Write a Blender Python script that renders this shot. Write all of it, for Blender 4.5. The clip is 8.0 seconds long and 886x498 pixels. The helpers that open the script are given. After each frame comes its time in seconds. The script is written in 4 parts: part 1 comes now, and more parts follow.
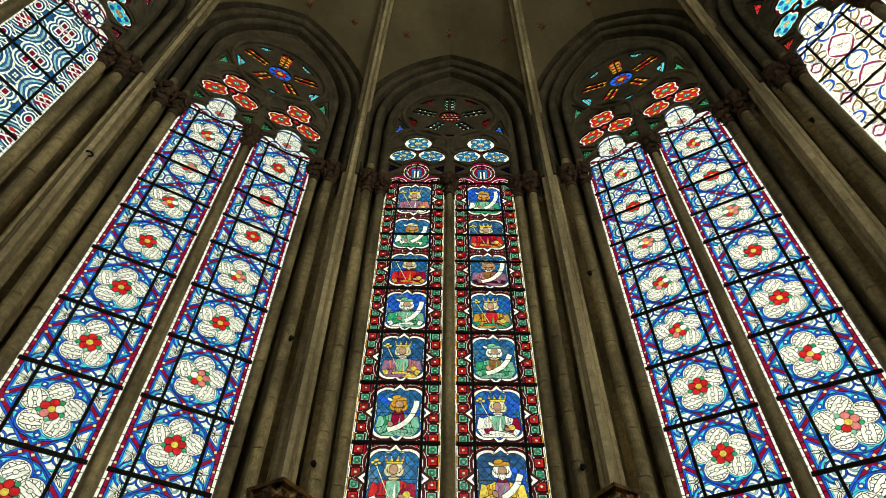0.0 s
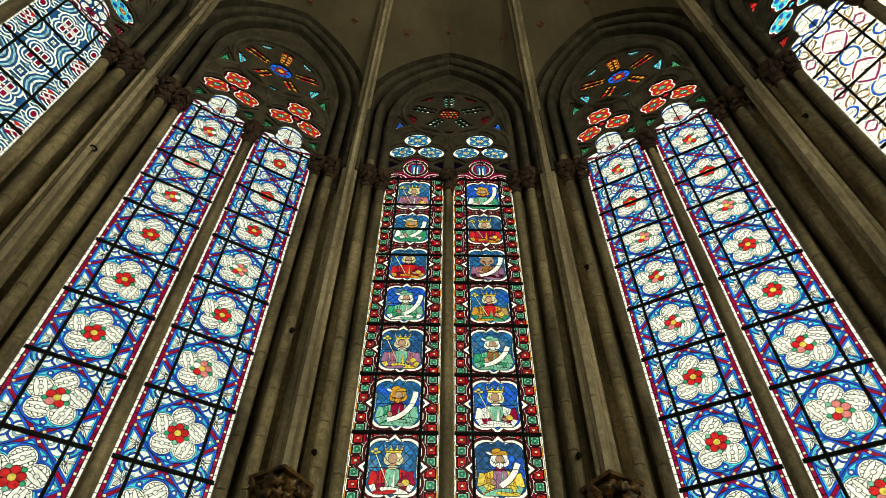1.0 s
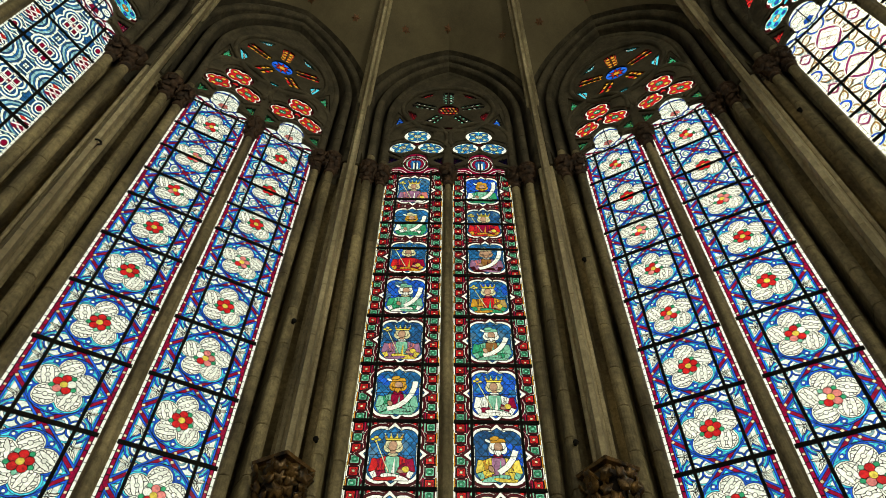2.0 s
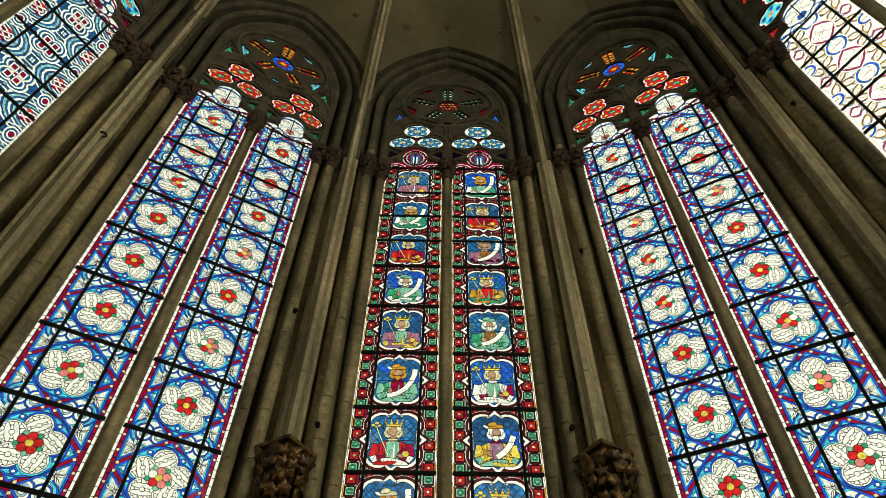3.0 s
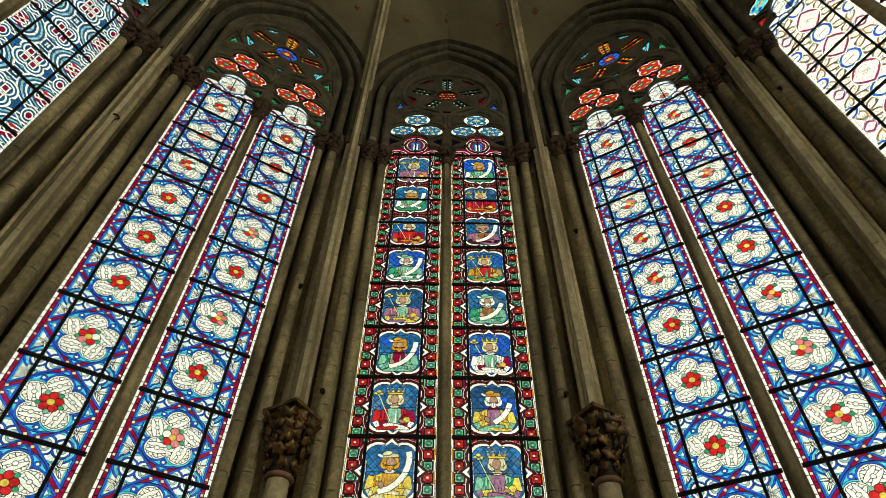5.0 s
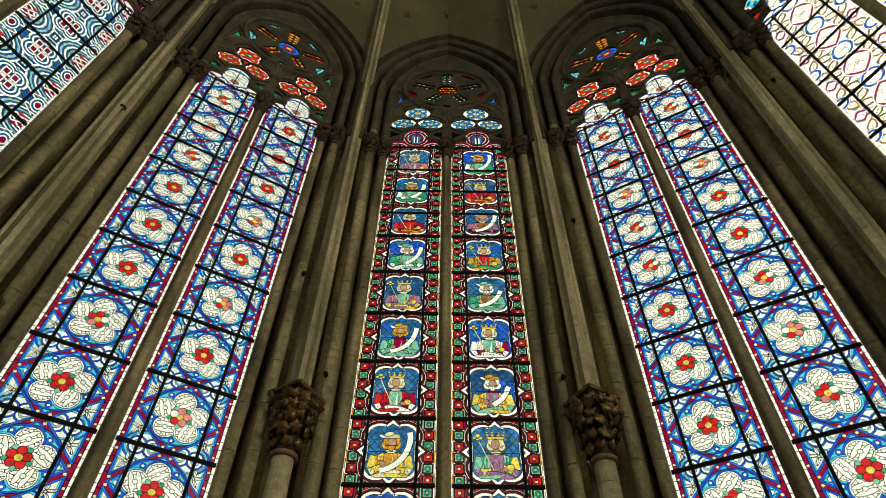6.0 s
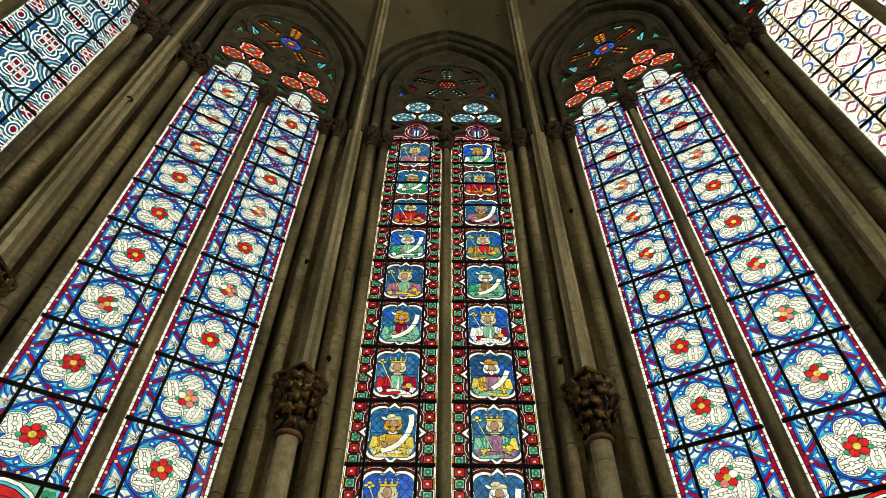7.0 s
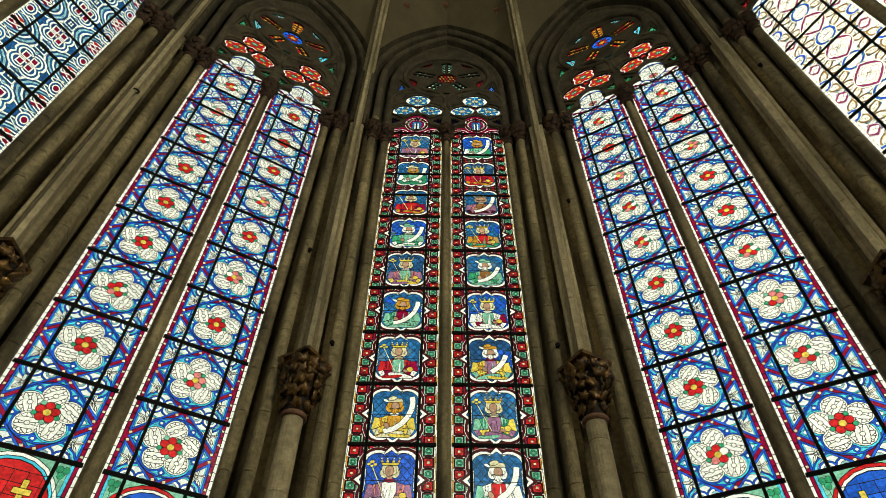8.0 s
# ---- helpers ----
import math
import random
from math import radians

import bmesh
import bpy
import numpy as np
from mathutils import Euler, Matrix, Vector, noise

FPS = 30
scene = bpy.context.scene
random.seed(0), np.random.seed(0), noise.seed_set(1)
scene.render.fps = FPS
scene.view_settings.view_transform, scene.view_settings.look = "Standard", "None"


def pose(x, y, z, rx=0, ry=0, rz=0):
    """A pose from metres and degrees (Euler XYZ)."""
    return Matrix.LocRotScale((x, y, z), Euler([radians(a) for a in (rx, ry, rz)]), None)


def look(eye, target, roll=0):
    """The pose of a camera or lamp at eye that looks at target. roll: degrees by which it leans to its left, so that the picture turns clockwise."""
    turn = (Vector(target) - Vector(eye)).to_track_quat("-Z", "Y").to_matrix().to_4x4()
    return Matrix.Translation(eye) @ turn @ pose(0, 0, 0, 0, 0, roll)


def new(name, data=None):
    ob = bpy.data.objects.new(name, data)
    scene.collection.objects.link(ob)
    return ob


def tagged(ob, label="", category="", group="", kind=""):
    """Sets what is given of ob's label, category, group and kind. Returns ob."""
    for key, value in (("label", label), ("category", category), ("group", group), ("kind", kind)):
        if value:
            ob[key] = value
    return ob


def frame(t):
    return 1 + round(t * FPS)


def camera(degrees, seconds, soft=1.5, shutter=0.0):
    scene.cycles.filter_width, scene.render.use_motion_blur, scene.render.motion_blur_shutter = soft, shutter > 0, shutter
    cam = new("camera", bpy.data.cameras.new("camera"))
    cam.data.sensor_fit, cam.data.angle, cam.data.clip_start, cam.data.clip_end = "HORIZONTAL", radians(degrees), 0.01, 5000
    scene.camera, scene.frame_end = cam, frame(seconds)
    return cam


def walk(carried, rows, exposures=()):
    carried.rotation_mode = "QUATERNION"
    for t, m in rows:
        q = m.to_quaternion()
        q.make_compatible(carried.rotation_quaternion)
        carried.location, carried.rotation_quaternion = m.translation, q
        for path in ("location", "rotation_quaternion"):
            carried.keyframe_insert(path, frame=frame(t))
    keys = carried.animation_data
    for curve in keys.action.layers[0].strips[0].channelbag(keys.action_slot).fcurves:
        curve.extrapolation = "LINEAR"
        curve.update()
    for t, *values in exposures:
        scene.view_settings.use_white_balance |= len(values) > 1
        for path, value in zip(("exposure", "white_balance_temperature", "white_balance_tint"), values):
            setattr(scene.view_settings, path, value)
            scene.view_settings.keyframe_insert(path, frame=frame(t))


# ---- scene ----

# ---------------------------------------------------------------- camera
cam = camera(70.5, 8.0, soft=0.8)
# seconds, eye, target, roll: the camera sinks almost straight down, looking up into the apse
ROWS = [
    (0.0, (-0.053, 1.266, 3.079), (-0.053, 2.575, 4.591), 0.92),
    (0.5, (-0.045, 1.263, 3.015), (-0.045, 2.571, 4.527), 0.94),
    (1.0, (-0.038, 1.260, 2.950), (-0.038, 2.568, 4.463), 0.94),
    (1.5, (-0.031, 1.257, 2.882), (-0.032, 2.565, 4.395), 0.94),
    (3.0, (-0.017, 1.256, 2.642), (-0.017, 2.564, 4.155), 0.89),
    (3.5, (-0.015, 1.259, 2.549), (-0.014, 2.566, 4.063), 0.87),
    (4.0, (-0.013, 1.262, 2.451), (-0.012, 2.569, 3.965), 0.86),
    (4.5, (-0.012, 1.266, 2.349), (-0.011, 2.573, 3.863), 0.85),
    (6.0, (-0.014, 1.273, 2.032), (-0.012, 2.581, 3.545), 0.81),
    (6.5, (-0.016, 1.271, 1.926), (-0.013, 2.580, 3.438), 0.79),
    (7.0, (-0.018, 1.264, 1.821), (-0.015, 2.574, 3.332), 0.76),
    (7.5, (-0.020, 1.250, 1.716), (-0.016, 2.563, 3.224), 0.72),
    (8.0, (-0.021, 1.229, 1.609), (-0.017, 2.545, 3.114), 0.67),
]
walk(cam, [(t, look(eye, target, roll)) for t, eye, target, roll in ROWS], [(0.0, 0.0, 7250, 0), (8.0, 0.0, 7250, 0)])

# ---------------------------------------------------------------- light
SKY = 0.135
LAMP_RIGHT = 570.0   # the day through the nave windows, brightest on the sunny side
LAMP_LEFT = 45.0
WEST = 255.0
world = bpy.data.worlds.new("overcast_sky")
scene.world = world
world.use_nodes = True
wn = world.node_tree.nodes
sky = wn.new("ShaderNodeTexSky")
sky.sky_type = "NISHITA"
sky.sun_disc = False
sky.sun_elevation, sky.sun_rotation = radians(48), radians(80)
sky.dust_density, sky.air_density = 6.0, 1.0
veil = wn.new("ShaderNodeMixRGB")
veil.inputs[0].default_value = 0.72
veil.inputs[2].default_value = (13.0, 13.2, 13.0, 1)
world.node_tree.links.new(sky.outputs[0], veil.inputs[1])
world.node_tree.links.new(veil.outputs[0], wn["Background"].inputs[0])
wn["Background"].inputs[1].default_value = SKY

sun = new("sun", bpy.data.lights.new("sun", "SUN"))
sun.data.energy, sun.data.angle, sun.data.color = 0.8, radians(20), (1.0, 0.95, 0.86)
sun.matrix_world = look((30, 5, 34), (0, 0, 0))

# ---------------------------------------------------------------- plan
O = Vector((0.03, 1.0, 0))       # centre of the apse, half a dodecagon
R = 5.933                        # from there to the glass of each window
A = 30.0                         # turn from bay to bay, degrees
HALF, SILL, SPRING, APEX = 1.00, 3.5, 12.9, 14.6
RS = 5.79                        # from the centre to the vault shafts
FRONT = 0.36                     # the wall's face stands this far inside the glass
LW, LC = 0.922, 0.529            # width and centre of a lancet
TOP = 16.0                       # height of the walls behind the vault
BEND, RISE, REACH = 12.3, 4.9, 5.71   # the ribs bend in from here, rise and reach to the crown
ARC = ((APEX - SPRING) ** 2 + HALF ** 2) / (2 * HALF)   # radius of the pointed arch
BACK = -13.0                     # end of the nave


def bay(k):
    return Matrix.Translation(O) @ pose(0, 0, 0, 0, 0, -A * k) @ pose(0, R, 0)


# ---------------------------------------------------------------- materials
def material(name):
    m = bpy.data.materials.new(name)
    m.use_nodes = True
    return m, m.node_tree.nodes, m.node_tree.links, m.node_tree.nodes["Principled BSDF"]


def rough_material(name, base, dark, rough=0.85, metal=0.0, scale=3.0, fine=60.0, bump=0.25, vary=0.25, streak=False, mottle=1.0):
    m, n, l, p = material(name)
    big, small = n.new("ShaderNodeTexNoise"), n.new("ShaderNodeTexNoise")
    big.inputs["Scale"].default_value, big.inputs["Detail"].default_value = scale, 6
    small.inputs["Scale"].default_value, small.inputs["Detail"].default_value = fine, 4
    place = n.new("ShaderNodeNewGeometry")
    mapping = n.new("ShaderNodeMapping")
    l.new(place.outputs["Position"], mapping.inputs["Vector"])
    if streak:
        mapping.inputs["Scale"].default_value = (1, 1, 0.25)
    l.new(mapping.outputs[0], big.inputs["Vector"])
    l.new(place.outputs["Position"], small.inputs["Vector"])
    ramp = n.new("ShaderNodeValToRGB")
    ramp.color_ramp.elements[0].position, ramp.color_ramp.elements[1].position = 0.32, 0.66
    ramp.color_ramp.elements[0].color, ramp.color_ramp.elements[1].color = (*dark, 1), (*base, 1)
    l.new(big.outputs["Fac"], ramp.inputs[0])
    info = n.new("ShaderNodeObjectInfo")
    span = n.new("ShaderNodeMapRange")
    span.inputs[3].default_value, span.inputs[4].default_value = 1 - vary, 1 + vary * 0.5
    l.new(info.outputs["Random"], span.inputs[0])
    grain = n.new("ShaderNodeMapRange")
    grain.inputs[3].default_value, grain.inputs[4].default_value = 0.75, 1.2
    l.new(small.outputs["Fac"], grain.inputs[0])
    mid = n.new("ShaderNodeTexNoise")
    mid.inputs["Scale"].default_value, mid.inputs["Detail"].default_value, mid.inputs["Roughness"].default_value = scale * 4.5, 8, 0.7
    l.new(place.outputs["Position"], mid.inputs["Vector"])
    blot = n.new("ShaderNodeMapRange")
    blot.inputs[1].default_value, blot.inputs[2].default_value = 0.32, 0.68
    blot.inputs[3].default_value, blot.inputs[4].default_value = 1 - 0.38 * mottle, 1 + 0.22 * mottle
    l.new(mid.outputs["Fac"], blot.inputs[0])
    both = n.new("ShaderNodeMath")
    both.operation = "MULTIPLY"
    l.new(span.outputs[0], both.inputs[0])
    l.new(blot.outputs[0], both.inputs[1])
    mul = n.new("ShaderNodeMath")
    mul.operation = "MULTIPLY"
    l.new(both.outputs[0], mul.inputs[0])
    l.new(grain.outputs[0], mul.inputs[1])
    mix = n.new("ShaderNodeVectorMath")
    mix.operation = "SCALE"
    l.new(ramp.outputs[0], mix.inputs[0])
    l.new(mul.outputs[0], mix.inputs["Scale"])
    l.new(mix.outputs[0], p.inputs["Base Color"])
    p.inputs["Roughness"].default_value, p.inputs["Metallic"].default_value = rough, metal
    b = n.new("ShaderNodeBump")
    b.inputs["Strength"].default_value, b.inputs["Distance"].default_value = bump, 0.01
    l.new(small.outputs["Fac"], b.inputs["Height"])
    l.new(b.outputs[0], p.inputs["Normal"])
    return m


STONE = rough_material("limestone", (0.40, 0.32, 0.175), (0.085, 0.066, 0.036), 0.8, 0, 3.2, 60, 0.6, 0.22, True, 1.3)
# paler than STONE: light caught by shafts and ribs is partly in this colour
RIBSTONE = rough_material("pale_lit_rib_limestone", (0.60, 0.50, 0.31), (0.27, 0.215, 0.125), 0.75, 0, 2.4, 60, 0.4, 0.14, True)
# darker than STONE: the shade in the window heads is put into the colour
SHADED_STONE = rough_material("shaded_head_limestone", (0.125, 0.102, 0.063), (0.055, 0.045, 0.028), 0.88, 0, 3.5, 55, 0.3, 0.15)
PLASTER = rough_material("vault_plaster", (0.19, 0.153, 0.084), (0.138, 0.110, 0.062), 0.9, 0, 1.1, 40, 0.12, 0.03, mottle=0.35)
LEAFSTONE = rough_material("weathered_carving", (0.110, 0.056, 0.029), (0.022, 0.012, 0.008), 0.8, 0, 9, 70, 0.4, 0.3)
GILT = rough_material("worn_gilding", (0.27, 0.145, 0.042), (0.016, 0.010, 0.007), 0.34, 0.5, 10, 80, 0.4, 0.2)
REDDISH = rough_material("painted_neck", (0.24, 0.12, 0.07), (0.12, 0.06, 0.04), 0.7, 0.1, 9, 70, 0.3, 0.2)
# near-black bell: the shade behind the gilded leaves is put into its colour
BELL_SHADE = rough_material("shaded_carved_bell", (0.04, 0.024, 0.015), (0.02, 0.013, 0.009), 0.8, 0, 12, 80, 0.4, 0.1)
IRON = rough_material("black_iron", (0.012, 0.011, 0.010), (0.006, 0.006, 0.006), 0.8, 0.0, 8, 90, 0.3, 0.2)
LEAD = rough_material("lead_came", (0.014, 0.014, 0.015), (0.007, 0.007, 0.008), 0.8, 0.0, 10, 90, 0.2, 0.2)
for dull in (IRON, LEAD):
    dull.node_tree.nodes["Principled BSDF"].inputs["Specular IOR Level"].default_value = 0.15
# low-albedo stone for unseen nave and wall base, to hold down bounced light
DARKSTONE = rough_material("dark_nave_stone", (0.15, 0.13, 0.10), (0.08, 0.07, 0.055), 0.9, 0, 2.0, 50, 0.3, 0.1)
# the unseen floor is darkened for the same reason
FLOORING = rough_material("floor_stone", (0.10, 0.09, 0.075), (0.06, 0.055, 0.045), 0.6, 0, 2, 40, 0.1, 0.2)
STAR = rough_material("gilded_star", (0.40, 0.20, 0.10), (0.16, 0.075, 0.045), 0.55, 0.2, 14, 80, 0.3, 0.2)


def glass(name, colour, smear=0.35, vary=0.35, fine=38.0):
    """Coloured window glass: it lets the sky through, with uneven thickness, grime and a slight gloss."""
    m, n, l, p = material(name)
    n.remove(p)
    place = n.new("ShaderNodeNewGeometry")
    big, small = n.new("ShaderNodeTexNoise"), n.new("ShaderNodeTexNoise")
    big.inputs["Scale"].default_value, big.inputs["Detail"].default_value = 6.0, 3
    small.inputs["Scale"].default_value, small.inputs["Detail"].default_value = fine, 4
    l.new(place.outputs["Position"], big.inputs["Vector"])
    l.new(place.outputs["Position"], small.inputs["Vector"])
    info = n.new("ShaderNodeObjectInfo")
    add = n.new("ShaderNodeMath")
    add.operation = "ADD"
    l.new(info.outputs["Random"], add.inputs[0])
    l.new(place.outputs["Random Per Island"], add.inputs[1])
    wrap = n.new("ShaderNodeMath")
    wrap.operation = "FRACT"
    l.new(add.outputs[0], wrap.inputs[0])
    r1 = n.new("ShaderNodeMapRange")
    r1.inputs[3].default_value, r1.inputs[4].default_value = math.sqrt(1 - vary), 1.0
    l.new(wrap.outputs[0], r1.inputs[0])
    r2 = n.new("ShaderNodeMapRange")
    r2.inputs[1].default_value, r2.inputs[2].default_value = 0.3, 0.62
    r2.inputs[3].default_value, r2.inputs[4].default_value = math.sqrt(1 - smear), 1.0
    l.new(small.outputs["Fac"], r2.inputs[0])
    r3 = n.new("ShaderNodeMapRange")
    r3.inputs[1].default_value, r3.inputs[2].default_value = 0.3, 0.7
    r3.inputs[3].default_value, r3.inputs[4].default_value = math.sqrt(1 - smear * 0.6), 1.0
    l.new(big.outputs["Fac"], r3.inputs[0])
    m1, m2 = n.new("ShaderNodeMath"), n.new("ShaderNodeMath")
    m1.operation = m2.operation = "MULTIPLY"
    l.new(r1.outputs[0], m1.inputs[0])
    l.new(r2.outputs[0], m1.inputs[1])
    l.new(m1.outputs[0], m2.inputs[0])
    l.new(r3.outputs[0], m2.inputs[1])
    tint = n.new("ShaderNodeVectorMath")
    tint.operation = "SCALE"
    # the light passes a front and a back face, so each carries half the depth of colour
    tint.inputs[0].default_value = [math.sqrt(c) for c in colour]
    l.new(m2.outputs[0], tint.inputs["Scale"])
    clear = n.new("ShaderNodeBsdfTransparent")
    l.new(tint.outputs[0], clear.inputs[0])
    gloss = n.new("ShaderNodeBsdfGlossy")
    gloss.inputs["Roughness"].default_value = 0.25
    mix = n.new("ShaderNodeMixShader")
    mix.inputs[0].default_value = 0.03
    l.new(clear.outputs[0], mix.inputs[1])
    l.new(gloss.outputs[0], mix.inputs[2])
    l.new(mix.outputs[0], n["Material Output"].inputs[0])
    return m


GLASS = {
    "paint": glass("vitreous_paint", (0.012, 0.010, 0.009), 0.2, 0.1),
    "white": glass("white_glass", (0.96, 0.96, 0.87), 0.16, 0.22, 50.0),
    "grisaille": glass("grisaille_glass", (0.88, 0.94, 0.88), 0.22, 0.25, 50.0),
    "blue": glass("blue_glass", (0.020, 0.17, 0.92), 0.35, 0.6),
    "deep": glass("deep_blue_glass", (0.015, 0.05, 0.30)),
    "sky": glass("light_blue_glass", (0.11, 0.78, 1.0), 0.35, 0.45),
    "steelblue": glass("diaper_blue_glass", (0.035, 0.27, 0.66), 0.45, 0.6),
    "slate": glass("slate_blue_glass", (0.030, 0.16, 0.42), 0.45, 0.6),
    "pale": glass("pale_blue_glass", (0.45, 0.72, 0.80), 0.4, 0.4),
    "steel": glass("steel_blue_glass", (0.10, 0.25, 0.42)),
    "red": glass("red_glass", (0.74, 0.025, 0.03)),
    "ruby": glass("ruby_glass", (0.36, 0.004, 0.050)),
    "wine": glass("wine_glass", (0.085, 0.006, 0.011)),
    "pink": glass("pink_glass", (0.88, 0.28, 0.26)),
    "yellow": glass("yellow_glass", (0.95, 0.72, 0.12)),
    "amber": glass("amber_glass", (0.80, 0.40, 0.05)),
    "cream": glass("cream_glass", (0.92, 0.84, 0.52)),
    "green": glass("green_glass", (0.05, 0.42, 0.20)),
    "mint": glass("mint_glass", (0.28, 0.66, 0.46)),
    "purple": glass("purple_glass", (0.42, 0.20, 0.34)),
    "magenta": glass("magenta_glass", (0.45, 0.05, 0.24)),
    "flesh": glass("flesh_glass", (0.62, 0.37, 0.24)),
    "brown": glass("brown_glass", (0.36, 0.16, 0.05)),
    "ochre": glass("ochre_glass", (0.66, 0.42, 0.14)),
}


# ---------------------------------------------------------------- builders
def part(name, bm, mat, parent=None, label="", smooth=False):
    me = bpy.data.meshes.new(name)
    bm.normal_update()
    bm.to_mesh(me)
    bm.free()
    me.materials.append(mat)
    if smooth:
        me.polygons.foreach_set("use_smooth", [True] * len(me.polygons))
    return under(name, me, parent, label)


def under(name, me, parent=None, label="", m=None):
    ob = new(name, me)
    ob.parent = parent
    if m is not None:
        ob.matrix_basis = m
    return tagged(ob, label)


def empty(name, m, label="", category="", group="", kind=""):
    ob = new(name)
    ob.matrix_basis = m
    return tagged(ob, label, category, group, kind)


def prism(bm, poly, y0, y1):
    """An upright plate: the outline poly (x, z), from y0 to y1."""
    a = [bm.verts.new((x, y0, z)) for x, z in poly]
    b = [bm.verts.new((x, y1, z)) for x, z in poly]
    bm.faces.new(a)
    bm.faces.new(b[::-1])
    for i in range(len(poly)):
        j = (i + 1) % len(poly)
        bm.faces.new((a[j], a[i], b[i], b[j]))


def box(bm, x0, x1, y0, y1, z0, z1):
    prism(bm, [(x0, z0), (x1, z0), (x1, z1), (x0, z1)], y0, y1)


def loft(bm, rings, close=True, caps=True):
    """Skin over rings of points, all of one count."""
    rows = [[bm.verts.new(p) for p in ring] for ring in rings]
    n = len(rows[0])
    for a, b in zip(rows, rows[1:]):
        for i in range(n if close else n - 1):
            j = (i + 1) % n
            bm.faces.new((a[i], a[j], b[j], b[i]))
    if caps:
        bm.faces.new(rows[0][::-1])
        bm.faces.new(rows[-1])
    bmesh.ops.recalc_face_normals(bm, faces=bm.faces)


def lathe(bm, profile, n=20, centre=(0, 0, 0)):
    cx, cy, cz = centre
    loft(bm, [[(cx + r * math.cos(2 * math.pi * i / n), cy + r * math.sin(2 * math.pi * i / n), cz + z) for i in range(n)] for r, z in profile])


def roll(cx, cy, r, a0, a1, n=7):
    """Points of an arc in plan, degrees."""
    return [(cx + r * math.cos(radians(a0 + (a1 - a0) * i / n)), cy + r * math.sin(radians(a0 + (a1 - a0) * i / n))) for i in range(n + 1)]


# ---- flat mosaics of convex pieces that fit edge to edge
def area(p):
    return sum(a[0] * b[1] - b[0] * a[1] for a, b in zip(p, p[1:] + p[:1])) / 2


def split(poly, a, b):
    """The parts of a convex outline to the right and to the left of the line from a to b."""
    left, right = [], []
    ex, ey = b[0] - a[0], b[1] - a[1]
    side = [ex * (y - a[1]) - ey * (x - a[0]) for x, y in poly]
    for i, p in enumerate(poly):
        j = (i + 1) % len(poly)
        if side[i] >= 0:
            left.append(p)
        if side[i] <= 0:
            right.append(p)
        if side[i] * side[j] < 0:
            t = side[i] / (side[i] - side[j])
            c = (p[0] + t * (poly[j][0] - p[0]), p[1] + t * (poly[j][1] - p[1]))
            left.append(c)
            right.append(c)
    return right, left


def meet(poly, hull):
    for a, b in zip(hull, hull[1:] + hull[:1]):
        poly = split(poly, a, b)[1]
        if len(poly) < 3:
            return []
    return poly


def shrink(poly, d):
    out, n = [], len(poly)
    for i in range(n):
        a, b, c = Vector(poly[i - 1]), Vector(poly[i]), Vector(poly[(i + 1) % n])
        e, f = (b - a).normalized(), (c - b).normalized()
        ne, nf = Vector((-e.y, e.x)), Vector((-f.y, f.x))
        s = ne + nf
        k = d * 2 / max(s.length_squared, 0.5)
        out.append((b.x + s.x * k, b.y + s.y * k))
    return out


def circle(x, y, r, n=14, ry=None, turn=0.0):
    ry = r if ry is None else ry
    c, s = math.cos(radians(turn)), math.sin(radians(turn))
    pts = [(r * math.cos(2 * math.pi * (i + 0.5) / n), ry * math.sin(2 * math.pi * (i + 0.5) / n)) for i in range(n)]
    return [(x + u * c - v * s, y + u * s + v * c) for u, v in pts]


def rect(x0, x1, y0, y1):
    return [(x0, y0), (x1, y0), (x1, y1), (x0, y1)]


def strip(x0, y0, x1, y1, w):
    d = Vector((x1 - x0, y1 - y0)).normalized() * (w / 2)
    return [(x0 + d.y, y0 - d.x), (x1 + d.y, y1 - d.x), (x1 - d.y, y1 + d.x), (x0 - d.y, y0 + d.x)]


